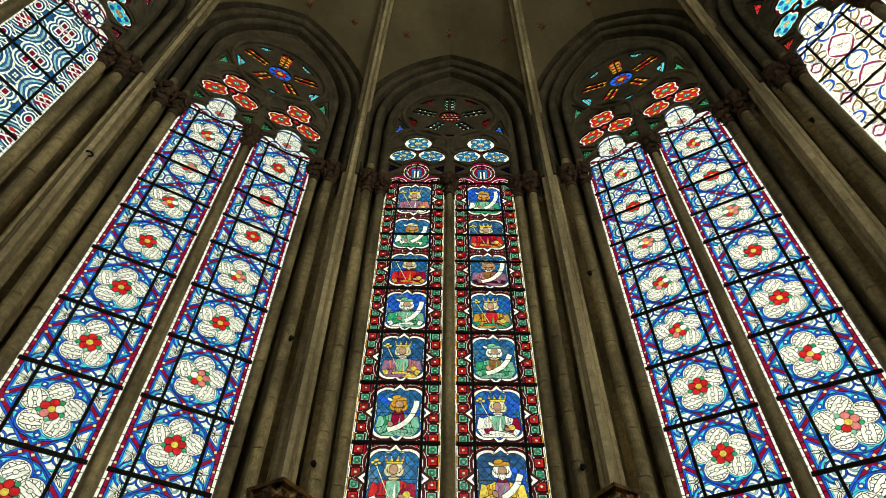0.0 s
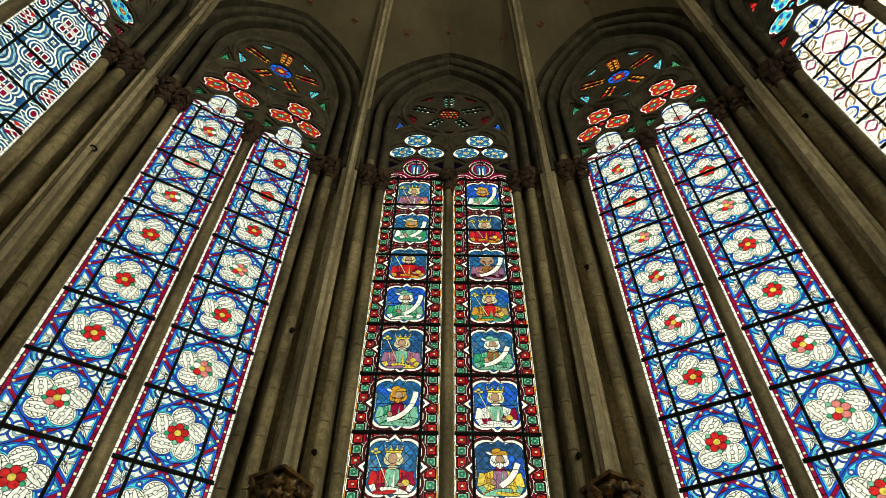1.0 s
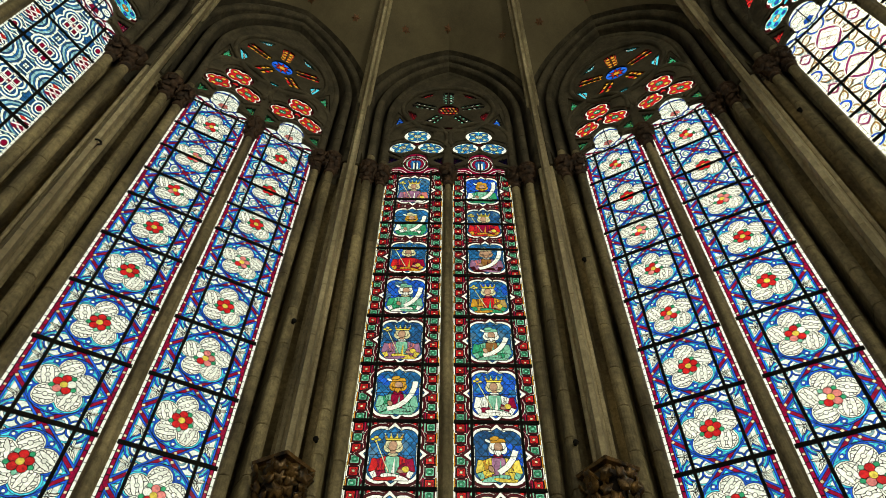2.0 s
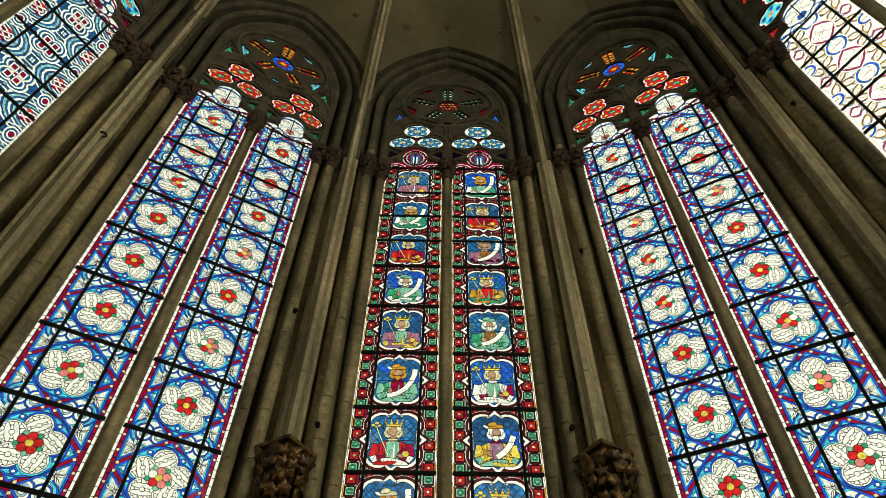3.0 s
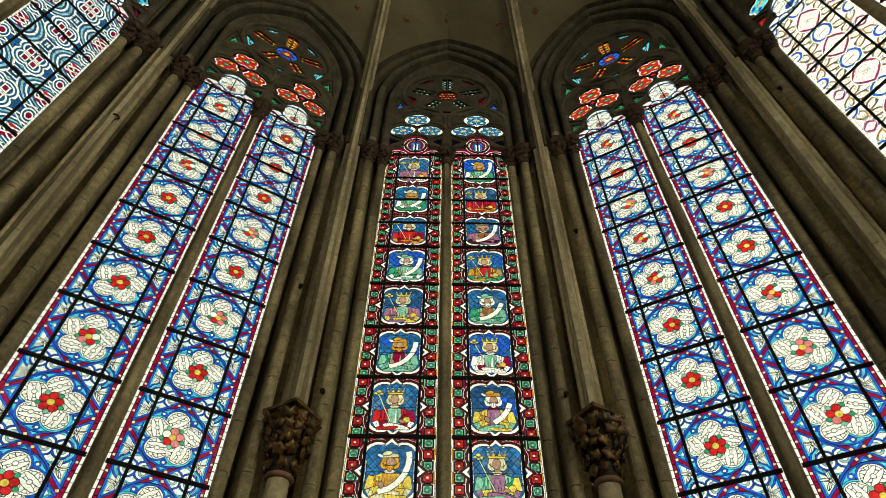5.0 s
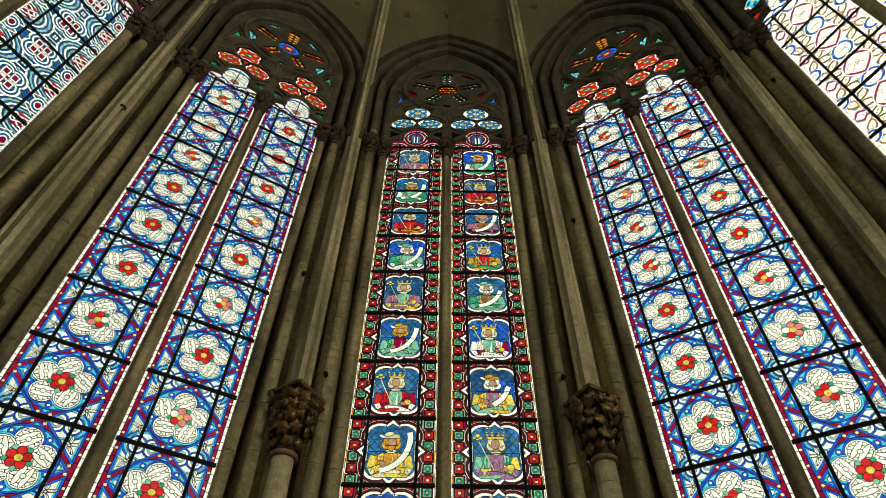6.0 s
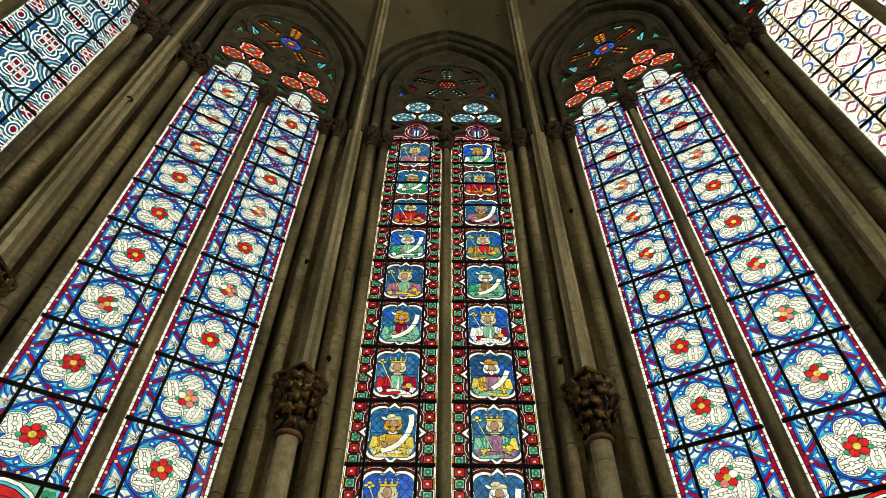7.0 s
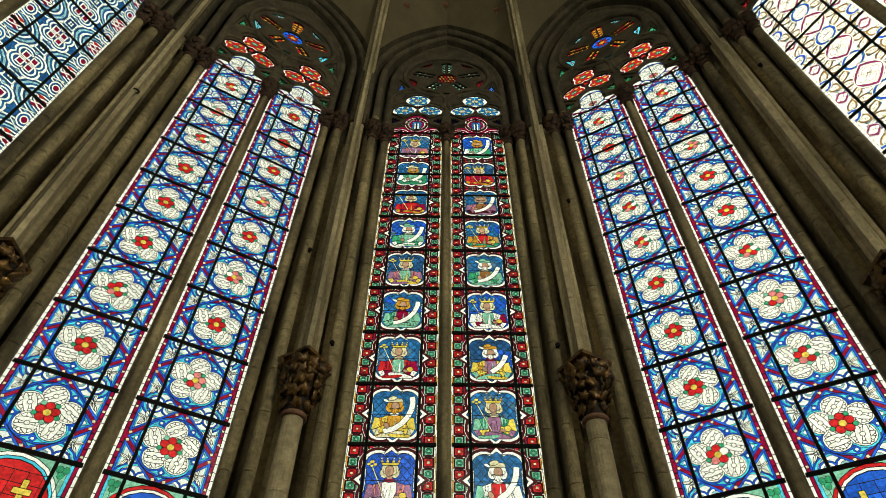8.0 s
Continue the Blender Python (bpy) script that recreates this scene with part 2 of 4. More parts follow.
class Mosaic:
    def __init__(self, bound, mat, key):
        self.bound, self.bits, self.count = bound, [[bound, mat, key]], 0

    def cut(self, poly):
        lo = (min(p[0] for p in poly), min(p[1] for p in poly))
        hi = (max(p[0] for p in poly), max(p[1] for p in poly))
        kept = []
        for bit in self.bits:
            rest = bit[0]
            if max(p[0] for p in rest) <= lo[0] or min(p[0] for p in rest) >= hi[0] or max(p[1] for p in rest) <= lo[1] or min(p[1] for p in rest) >= hi[1]:
                kept.append(bit)
                continue
            pieces = []
            for a, b in zip(poly, poly[1:] + poly[:1]):
                out, rest = split(rest, a, b)
                if len(out) > 2 and area(out) > 1e-7:
                    pieces.append([out, bit[1], bit[2]])
                if len(rest) < 3 or area(rest) < 1e-7:
                    rest = None
                    break
            if rest is None and len(pieces) == 1:
                kept.append(bit)
            else:
                kept += pieces
        self.bits = kept

    def add(self, poly, mat, key="", lead=0.006):
        if area(poly) < 0:
            poly = poly[::-1]
        poly = meet(poly, self.bound)
        if len(poly) < 3 or area(poly) < 1e-6:
            return
        self.cut(poly)
        self.count += 1
        key = key or "piece %d" % self.count
        if lead:
            inner = shrink(poly, lead)
            if area(inner) < 0.15 * area(poly):
                self.bits.append([poly, "lead", "lead"])
                return
            rim = "lead" if lead > 0.0062 or lead in (0.004, 0.005) else "paint"
            for i in range(len(poly)):
                j = (i + 1) % len(poly)
                self.bits.append([[poly[i], poly[j], inner[j], inner[i]], rim, rim])
            poly = inner
        self.bits.append([poly, mat, key])

    def line(self, x0, y0, x1, y1, w=0.006):
        """A stroke of vitreous paint."""
        self.add(strip(x0, y0, x1, y1, w), "paint", "paint", 0)

    def meshes(self, thick=0.003, proud=0.0026):
        """Meshes by key: cames with depth, glass with a front and a back."""
        groups = {}
        for poly, mat, key in self.bits:
            groups.setdefault((key, mat), []).append(poly)
        out = []
        for (key, mat), polys in groups.items():
            verts, faces = [], []
            d = proud if mat in ("lead", "stone") else thick / 2
            for poly in polys:
                k, n = len(verts), len(poly)
                verts += [(x, -d, z) for x, z in poly] + [(x, d, z) for x, z in poly]
                faces += [tuple(range(k, k + n)), tuple(range(k + 2 * n - 1, k + n - 1, -1))]
                if mat in ("lead", "stone"):
                    faces += [(k + (i + 1) % n, k + i, k + n + i, k + n + (i + 1) % n) for i in range(n)]
            me = bpy.data.meshes.new("glass_piece")
            me.from_pydata(verts, [], faces)
            me.materials.append(LEAD if mat == "lead" else SHADED_STONE if mat == "stone" else GLASS[mat])
            out.append((mat, me))
        return out


# ---- the designs of the panels
def edge_strips(m, w, h, mats, x, width, n, lead=0.004, key=""):
    for s in (-1, 1):
        for i in range(n):
            z0 = -h / 2 + h * i / n
            a, b = sorted((s * x, s * (x - width)))
            m.add(rect(a, b, z0, z0 + h / n), mats[i % len(mats)], key and key + mats[i % len(mats)], lead)


def design_rosette(w, h, petals, heart, rng):
    """Grisaille rosette in a red lozenge with blue fillets."""
    m = Mosaic(rect(-w / 2, w / 2, -h / 2, h / 2), "grisaille", "field")
    edge_strips(m, w, h, ["white"], w / 2, 0.034, 9, 0.003, "edge")
    edge_strips(m, w, h, ["ruby"], w / 2 - 0.034, 0.036, 5, 0.004, "border ")
    inner = w / 2 - 0.070
    for s in (-1, 1):
        for z in (-0.4, -0.2, 0.2, 0.4):
            m.add(circle(s * (w / 2 - 0.052), z * h, 0.020, 4), "cream", "dots", 0.003)
        m.add(rect(*sorted((s * inner, s * (inner - 0.019))), -h / 2, h / 2), "blue", "fillet", 0.002)
        m.add(rect(*sorted((s * (inner - 0.019), s * (inner - 0.034))), -h / 2, h / 2), "sky", "fillet2", 0.002)
    for sx in (-1, 1):
        for sz in (-1, 1):
            # paired eyes along the bar, inside wide arcs
            m.add(circle(sx * 0.185, sz * h / 2, 0.205, 16, 0.165), "blue", "arc", 0.004)
            m.add(circle(sx * 0.185, sz * h / 2, 0.188, 16, 0.147), "sky", "arc2", 0.003)
            m.add(circle(sx * 0.185, sz * h / 2, 0.170, 16, 0.128), "grisaille", "arc3", 0.003)
            for x, r in ((0.125, 0.088), (0.262, 0.082)):
                m.add(circle(sx * x, sz * (h / 2 - 0.012), r, 12), "blue", "ring", 0.004)
                m.add(circle(sx * x, sz * (h / 2 - 0.012), r - 0.017, 12), "white", "ringfill", 0.0035)
                m.add(circle(sx * x, sz * (h / 2 - 0.012), r - 0.040, 10), "pale", "eye", 0.003)
                m.add(circle(sx * x, sz * (h / 2 - 0.012), r - 0.062, 8), "white", "ringfill", 0.003)
            # leaf sprays on the white triangles
            cx, cz = sx * (inner - 0.092), sz * h * 0.275
            for a in range(5):
                t = radians(72 * a + 18)
                m.add(circle(cx + 0.042 * math.cos(t), cz + 0.050 * math.sin(t), 0.046, 8, 0.017, 72 * a + 20), "white", "spray", 0.0058)
                m.line(cx, cz, cx + 0.070 * math.cos(t), cz + 0.085 * math.sin(t), 0.005)
            m.add(circle(cx, cz, 0.012, 6), "grisaille", "spray", 0.003)
    reach = w / 2 - 0.050
    slope = math.hypot(reach, h / 2)
    def lozenge(d, wide):
        """The lozenge of the straps' middle line, inset by d and cut off at the border."""
        x, z = reach - d * slope / (h / 2), h / 2 - d * slope / reach
        return meet([(0, -z), (x, 0), (0, z), (-x, 0)], rect(-wide, wide, -h, h))
    for d, wide, mat, key, lead in ((-0.037, inner - 0.004, "blue", "fillet3", 0.0025), (-0.017, w / 2 - 0.040, "ruby", "strap", 0.0035), (0.017, inner, "blue", "fillet4", 0.0025),
                                    (0.037, inner, "sky", "fillet5", 0.002), (0.057, inner, "white", "spandrel", 0.003)):
        m.add(lozenge(d, wide), mat, key, lead)
    for sx in (-1, 1):
        for sz in (-1, 1):
            for t in (0.10, 0.36, 0.62, 0.88):
                x, z = reach * (1 - t), h / 2 * t
                m.add(circle(sx * x, sz * z, 0.022, 4, None, 20), "cream", "dots", 0.003)
            m.line(sx * 0.05, sz * 0.255, 0.0, sz * 0.30, 0.005)
            m.line(sx * 0.30, sz * 0.03, sx * 0.36, 0, 0.005)
    # the round field of the rose, its blues from deep to light
    m.add(circle(0, 0, 0.300, 24), "blue", "ground ring", 0.004)
    m.add(circle(0, 0, 0.283, 24), "sky", "ground", 0.003)
    for i in range(5):
        t = radians(72 * i + 54)
        m.add(circle(0.246 * math.cos(t), 0.246 * math.sin(t), 0.034, 8), "blue", "bud", 0.003)
        m.add(circle(0.252 * math.cos(t), 0.252 * math.sin(t), 0.017, 6), "white", "bud heart", 0.003)
    for i in range(5):
        t = radians(72 * i + 90)
        m.add(circle(0.168 * math.cos(t), 0.168 * math.sin(t), 0.127, 16), ("blue", "sky")[i % 2], "lobe ring %d" % (i % 2), 0.003)
    for i in range(5):
        t = radians(72 * i + 90)
        x, z = 0.166 * math.cos(t), 0.166 * math.sin(t)
        lobe = circle(x, z, 0.112, 16)
        m.add(lobe, "white", "lobe %d" % i, 0.004)
        # painted strapwork: looped bands woven over and under one another
        m.add(circle(x, z, 0.095, 14), "white", "lobe %d" % i, 0.0048)
        for a in (0, 60, 120):
            tilt = math.degrees(t) + a + 12
            u, v = 0.030 * math.cos(radians(tilt + 90)), 0.030 * math.sin(radians(tilt + 90))
            for e in (-1, 1):
                band = meet(circle(x + e * u, z + e * v, 0.098, 12, 0.026, tilt), shrink(lobe, 0.008))
                if len(band) > 2:
                    m.add(band, "white", "lobe %d" % i, 0.0048)
        m.add(circle(x, z, 0.026, 6), "white", "lobe %d" % i, 0.0048)
    for i in range(5):
        t = radians(72 * i + 54)
        m.add(circle(0.088 * math.cos(t), 0.088 * math.sin(t), 0.036, 8, 0.026, 72 * i + 54), "mint" if i % 2 else "green", "leaf", 0.003)
    for i in range(5):
        t = radians(72 * i + 90)
        m.add(circle(0.062 * math.cos(t), 0.062 * math.sin(t), 0.043, 10, 0.042, 72 * i + 90), petals[i % len(petals)], "petal %d" % i, 0.004)
    m.add(circle(0, 0, 0.035, 10), heart, "heart", 0.003)
    return m


def design_figure(w, h, c, rng):
    """A half-length crowned or bearded figure, in plain shapes, in a barbed frame between jewelled borders."""
    m = Mosaic(rect(-w / 2, w / 2, -h / 2, h / 2), "wine", "field")
    edge_strips(m, w, h, ["cream", "white"], w / 2, 0.016, 8, 0.002, "edge")
    edge_strips(m, w, h, ["amber", "white"], w / 2 - 0.016, 0.014, 6, 0.002, "edge")
    n = 6
    for s in (-1, 1):
        for i in range(n):
            z = -h / 2 + h * (i + 0.5) / n
            x = s * (w / 2 - 0.086)
            odd = (i + (s > 0)) % 2
            q = h / n / 2
            m.add(rect(x - 0.052, x + 0.052, z - q, z + q), "wine", "cell", 0.004)
            m.add(rect(x - 0.045, x + 0.045, z - 0.046, z + 0.046), ("mint", "red")[odd], "", 0.005)
            m.add(circle(x, z, 0.036, 8), ("green", "red")[odd], "inlay %d" % odd, 0.004)
            m.add(rect(x - 0.016, x + 0.016, z - 0.016, z + 0.016), ("mint", "cream")[odd], "gems %d" % odd, 0.004)
            for a in (-1, 1):
                m.add(circle(x + a * 0.046, z + q, 0.013, 6), "white", "studs", 0.003)
            # a slim inner fillet of small panes
            m.add(rect(*sorted((s * (w / 2 - 0.140), s * (w / 2 - 0.158))), z - q, z + q), "ruby" if odd else "mint", "inner fillet %d" % odd, 0.003)
    fx, fz = 0.150, 0.165
    def frame_shapes(d):
        k = 0.160 - d
        for sx in (-1, 1):
            yield [(sx * (0.352 - d * 1.5), 0), (sx * 0.24, 0.095 - d * 0.4), (sx * 0.24, -0.095 + d * 0.4)]
            for sz in (-1, 1):
                yield circle(sx * (fx - 0.02), sz * fz, k, 16, k)
        for sz in (-1, 1):
            yield [(0, sz * (0.372 - d * 1.4)), (0.11 - d * 0.5, sz * 0.25), (-0.11 + d * 0.5, sz * 0.25)]
        yield rect(-0.272 + d, 0.272 - d, -0.17 + d, 0.17 - d)
        yield rect(-0.15 + d, 0.15 - d, -0.29 + d, 0.29 - d)
    for sx in (-1, 1):
        for sz in (-1, 1):
            for x, z, r, mat in ((0.265, 0.340, 0.030, "mint"), (0.205, 0.350, 0.022, "red"), (0.285, 0.275, 0.022, "ruby"), (0.305, 0.200, 0.016, "white"), (0.110, 0.362, 0.014, "white"), (0.150, 0.357, 0.014, "mint")):
                m.add(circle(sx * x, sz * z, r, 8), mat, "corner " + mat, 0.004)
    for d, mat, lead in ((-0.036, "white", 0.003), (-0.029, "wine", 0.003), (0.0, "white", 0.004), (0.036, "paint", 0), (0.040, c["ground"], 0.003)):
        for p in frame_shapes(d):
            m.add(p, mat, "frame %d %s" % (d < 0.03, mat), lead)
    # the white frame is pieced
    for a in range(16):
        t = radians(22.5 * a + 11)
        x0, z0, x1, z1 = 0.20 * math.cos(t), 0.26 * math.sin(t), 0.40 * math.cos(t), 0.42 * math.sin(t)
        m.line(x0 + (x1 - x0) * 0.35, z0 + (z1 - z0) * 0.35, x0 + (x1 - x0) * 0.55, z0 + (z1 - z0) * 0.55, 0.004)
    hull = [(-0.245, -0.17), (-0.16, -0.285), (0.16, -0.285), (0.245, -0.17), (0.245, 0.17), (0.16, 0.285), (-0.16, 0.285), (-0.245, 0.17)]
    rng2 = random.Random(rng.random())
    for i in range(8):
        x, z = rng2.uniform(-0.22, 0.22), rng2.uniform(-0.1, 0.24)
        m.add(meet(circle(x, z, 0.052, 4, 0.062), hull), c["ground2"], "", 0)
    for i in range(-5, 6):
        for s in (-1, 1):
            p = meet(strip(i * 0.084 - 0.4 * s, -0.48, i * 0.084 + 0.4 * s, 0.48, 0.006), hull)
            if len(p) > 2:
                m.add(p, "paint", "paint", 0)
    # plain shapes of the half figure: shoulders, tunic, arms, folds
    f = c["flip"]
    fold = {"red": "ruby", "ruby": "wine", "mint": "green", "green": "mint", "yellow": "amber", "amber": "brown", "purple": "pink", "white": "grisaille"}.get(c["cloak"], c["cloak"])
    lower = [(-0.235, -0.18), (-0.17, -0.288), (0.17, -0.288), (0.235, -0.18), (0.235, 0.06), (-0.235, 0.06)]
    def put(poly, mat, key, lead=0.004):
        poly = poly if area(poly) > 0 else poly[::-1]
        poly = meet(poly, lower)
        if len(poly) > 2:
            m.add(poly, mat, key, lead)
    put(circle(0, -0.185, 0.225, 18, 0.175), c["cloak"], "cloak")
    put(circle(-0.13 * f, -0.22, 0.10, 12, 0.13, 15 * f), fold, "cloak turn")
    put([(-0.075, -0.29), (0.085, -0.29), (0.070, -0.03), (0.0, 0.0), (-0.070, -0.03)], c["tunic"], "tunic")
    put([(-0.020, -0.29), (0.035, -0.29), (0.022, -0.04)], c["hem"], "tunic fold", 0.003)
    for a in (-1, 1):
        put(strip(a * 0.165, -0.05, a * 0.195, -0.20, 0.085), c["cloak"] if a == f else c["sleeve"], "upper arm %d" % a)
        put(strip(a * 0.205, -0.225, a * 0.055, -0.165 - 0.04 * (a == f), 0.070), c["sleeve"], "forearm %d" % a)
        put(strip(a * 0.215, -0.235, a * 0.150, -0.210, 0.074), c["hem"], "cuff %d" % a, 0.003)
        put([(a * 0.130, -0.04), (a * 0.160, -0.06), (a * 0.120, -0.19)], fold, "fold", 0.003)
        put([(a * 0.090, -0.06), (a * 0.108, -0.05), (a * 0.098, -0.22)], fold, "fold", 0.003)
    put(circle(-0.03 * f, -0.255, 0.15, 14, 0.042, 12 * f), c["hem"], "lap fold")
    put(circle(0.06 * f, -0.272, 0.12, 12, 0.026, -10 * f), c["cloak"], "lap fold2", 0.003)
    for a in range(11):
        x = -0.20 + 0.040 * a
        m.line(x, -0.27, x * 0.62 + rng2.uniform(-0.02, 0.02), -0.07 - 0.03 * (a % 3), 0.0032)
    m.add(circle(0, -0.005, 0.058, 10, 0.026), c["collar"], "collar", 0.004)
    # head
    tilt = 7 * f
    for a in (-1, 1):
        m.add(circle(a * 0.052, 0.075, 0.048, 10, 0.062), c["hair"], "hair %d" % a, 0.004)
    m.add(circle(0, 0.115, 0.088, 14, 0.070, tilt), c["hair"], "hair", 0.004)
    m.add(rect(-0.028, 0.028, 0.005, 0.06), "flesh", "neck", 0.003)
    m.add(circle(0.006 * f, 0.092, 0.047, 14, 0.060, tilt), "flesh", "face", 0.004)
    if c["beard"]:
        m.add([(-0.056, 0.075), (-0.030, 0.012), (0, -0.012), (0.030, 0.012), (0.056, 0.075), (0, 0.060)], c["hair"], "beard", 0.004)
        for a in (-1, 0, 1):
            m.line(a * 0.028, 0.058, a * 0.014, 0.008, 0.004)
    for a in (-1, 1):
        m.line(a * 0.066, 0.11, a * 0.060, 0.045, 0.004)
    if c["crown"]:
        m.add([(-0.082, 0.150), (0.082, 0.150), (0.094, 0.182), (-0.094, 0.182)], "yellow", "crown", 0.004)
        for x in (-0.078, -0.028, 0.028, 0.078):
            m.add([(x - 0.022, 0.181), (x + 0.022, 0.181), (x * 1.15, 0.226)], "yellow" if abs(x) < 0.05 else "ochre", "crown point", 0.003)
            m.add(circle(x * 1.17, 0.228, 0.011, 6), "cream", "crown bead", 0.003)
        m.add(strip(0.03 * f, -0.20, 0.175 * f, 0.13, 0.015), "cream", "sceptre", 0.003)
        for dx, dz, r in ((0.0, 0.045, 0.026), (-0.032, 0.016, 0.022), (0.034, 0.020, 0.022), (0.0, 0.0, 0.018)):
            m.add(circle((0.182 + dx) * f, 0.145 + dz, r, 8, r * 0.8), "yellow", "sceptre head", 0.003)
        m.add(circle(-0.135 * f, -0.165, 0.040, 10), "yellow", "orb", 0.004)
        m.add(circle(-0.085 * f, -0.185, 0.034, 8, 0.022, 20 * f), "flesh", "palm", 0.003)
    else:
        m.add([(-0.094, 0.138), (0.094, 0.148), (0.070, 0.195), (-0.055, 0.205)], c["hat"], "hat", 0.004)
        m.add(circle(-0.03 * f, 0.195, 0.052, 10, 0.030, 14 * f), c["hat"], "hat top", 0.004)
        m.add(circle(-0.10 * f, 0.165, 0.036, 8, 0.018, -30 * f), "white", "hat tail", 0.003)
        pts = [(-0.10 * f, -0.215), (0.00 * f, -0.185), (0.085 * f, -0.120), (0.145 * f, -0.035), (0.180 * f, 0.060), (0.190 * f, 0.150), (0.180 * f, 0.215)]
        pts = pts[rng2.choice((0, 1)):rng2.choice((5, 6, 7))]
        for a, b in zip(pts, pts[1:]):
            m.add(strip(*a, *b, 0.060), "white", "scroll", 0)
        for e in (-0.031, 0.031):
            for a, b in zip(pts, pts[1:]):
                d = Vector((b[0] - a[0], b[1] - a[1])).normalized() * e
                m.line(a[0] + d.y, a[1] - d.x, b[0] + d.y, b[1] - d.x, 0.006)
        m.add(circle(-0.075 * f, -0.145, 0.030, 8, 0.042, 20 * f), "flesh", "palm", 0.004)
    m.line(-0.23, -0.01, 0.23, -0.01, 0.007)
    return m


def design_arabesque(w, h, rng):
    """Blue ground with white interlace and a ruby cross."""
    m = Mosaic(rect(-w / 2, w / 2, -h / 2, h / 2), "slate", "field")
    # bands that swing round the corners of the panel
    for sx in (-1, 1):
        for sz in (-1, 1):
            x, z = sx * (w / 2 - 0.03), sz * h / 2
            for r, mat in ((0.392, "white"), (0.360, "slate"), (0.336, "pale"), (0.304, "steelblue"), (0.280, "white"), (0.250, "slate"), (0.226, "pale"), (0.196, "steelblue"), (0.172, "white"), (0.145, "slate"), (0.118, "white"), (0.085, "ruby")):
                m.add(circle(x, z, r, 18, r * 0.86), mat, "swing " + mat, 0.003)
    # diamonds with a star where the bands part
    for x, z in ((0, h / 2), (0, -h / 2)):
        for r, mat in ((0.115, "white"), (0.088, "slate"), (0.045, "white")):
            m.add(circle(x, z, r * 0.9, 4, r * 1.2), mat, "star " + mat, 0.003)
        m.line(x - 0.10, z, x + 0.10, z, 0.008)
        m.line(x, z - 0.11, x, z + 0.11, 0.008)
    # knots at the border with ruby drops
    for sx in (-1, 1):
        for sz in (-1, 1):
            x = sx * (w / 2 - 0.115)
            for dz, mat in ((0.0, "ruby"), (0.085, "red"), (-0.085, "ruby")):
                z = sz * h / 2 + dz
                m.add(circle(x, z, 0.052, 8, 0.030, 20 * sx), mat, "drop " + mat, 0.003)
            for turn in (-38, 38):
                for off in (-0.034, 0.034):
                    t = radians(turn)
                    z = sz * h / 2
                    ox, oz = x - off * math.sin(t), z + off * math.cos(t)
                    m.add(strip(ox - 0.085 * math.cos(t), oz - 0.085 * math.sin(t), ox + 0.085 * math.cos(t), oz + 0.085 * math.sin(t), 0.028), "white", "knot", 0.003)
        x = sx * (w / 2 - 0.10)
        for r, mat in ((0.105, "white"), (0.082, "steelblue"), (0.060, "white"), (0.040, "ruby")):
            m.add(circle(x + sx * 0.03, 0, r * 0.8, 12, r * 1.25), mat, "side " + mat, 0.003)
        for sz in (-1, 1):
            m.add(strip(x - sx * 0.09, sz * 0.10, x + sx * 0.05, sz * 0.19, 0.022), "white", "tie", 0.003)
    # the quatrefoil contour round the cross
    for k, mat in ((0.160, "white"), (0.128, "steelblue"), (0.106, "white"), (0.078, "slate")):
        for dx, dz in ((0.062, 0.085), (-0.062, 0.085), (0.062, -0.085), (-0.062, -0.085)):
            m.add(circle(dx, dz, k * 0.86, 14, k), mat, "quatrefoil " + mat, 0.0025)
    for a in range(4):
        x, z = ((0.19, 0), (-0.19, 0), (0, 0.235), (0, -0.235))[a]
        m.add(circle(x, z, 0.026, 8), "steelblue" if a < 2 else "pale", "bead %d" % (a < 2), 0.004)
    for sx in (-1, 1):
        for sz in (-1, 1):
            m.add(rect(*sorted((sx * 0.012, sx * 0.098)), *sorted((sz * 0.012, sz * 0.140))), "white", "cross", 0.003)
            m.add(rect(*sorted((sx * 0.028, sx * 0.080)), *sorted((sz * 0.040, sz * 0.112))), "ruby", "", 0.004)
    m.add(circle(0, 0, 0.022, 4), "ruby", "cross heart", 0.003)
    edge_strips(m, w, h, ["white"], w / 2, 0.03, 9, 0.003, "edge")
    return m


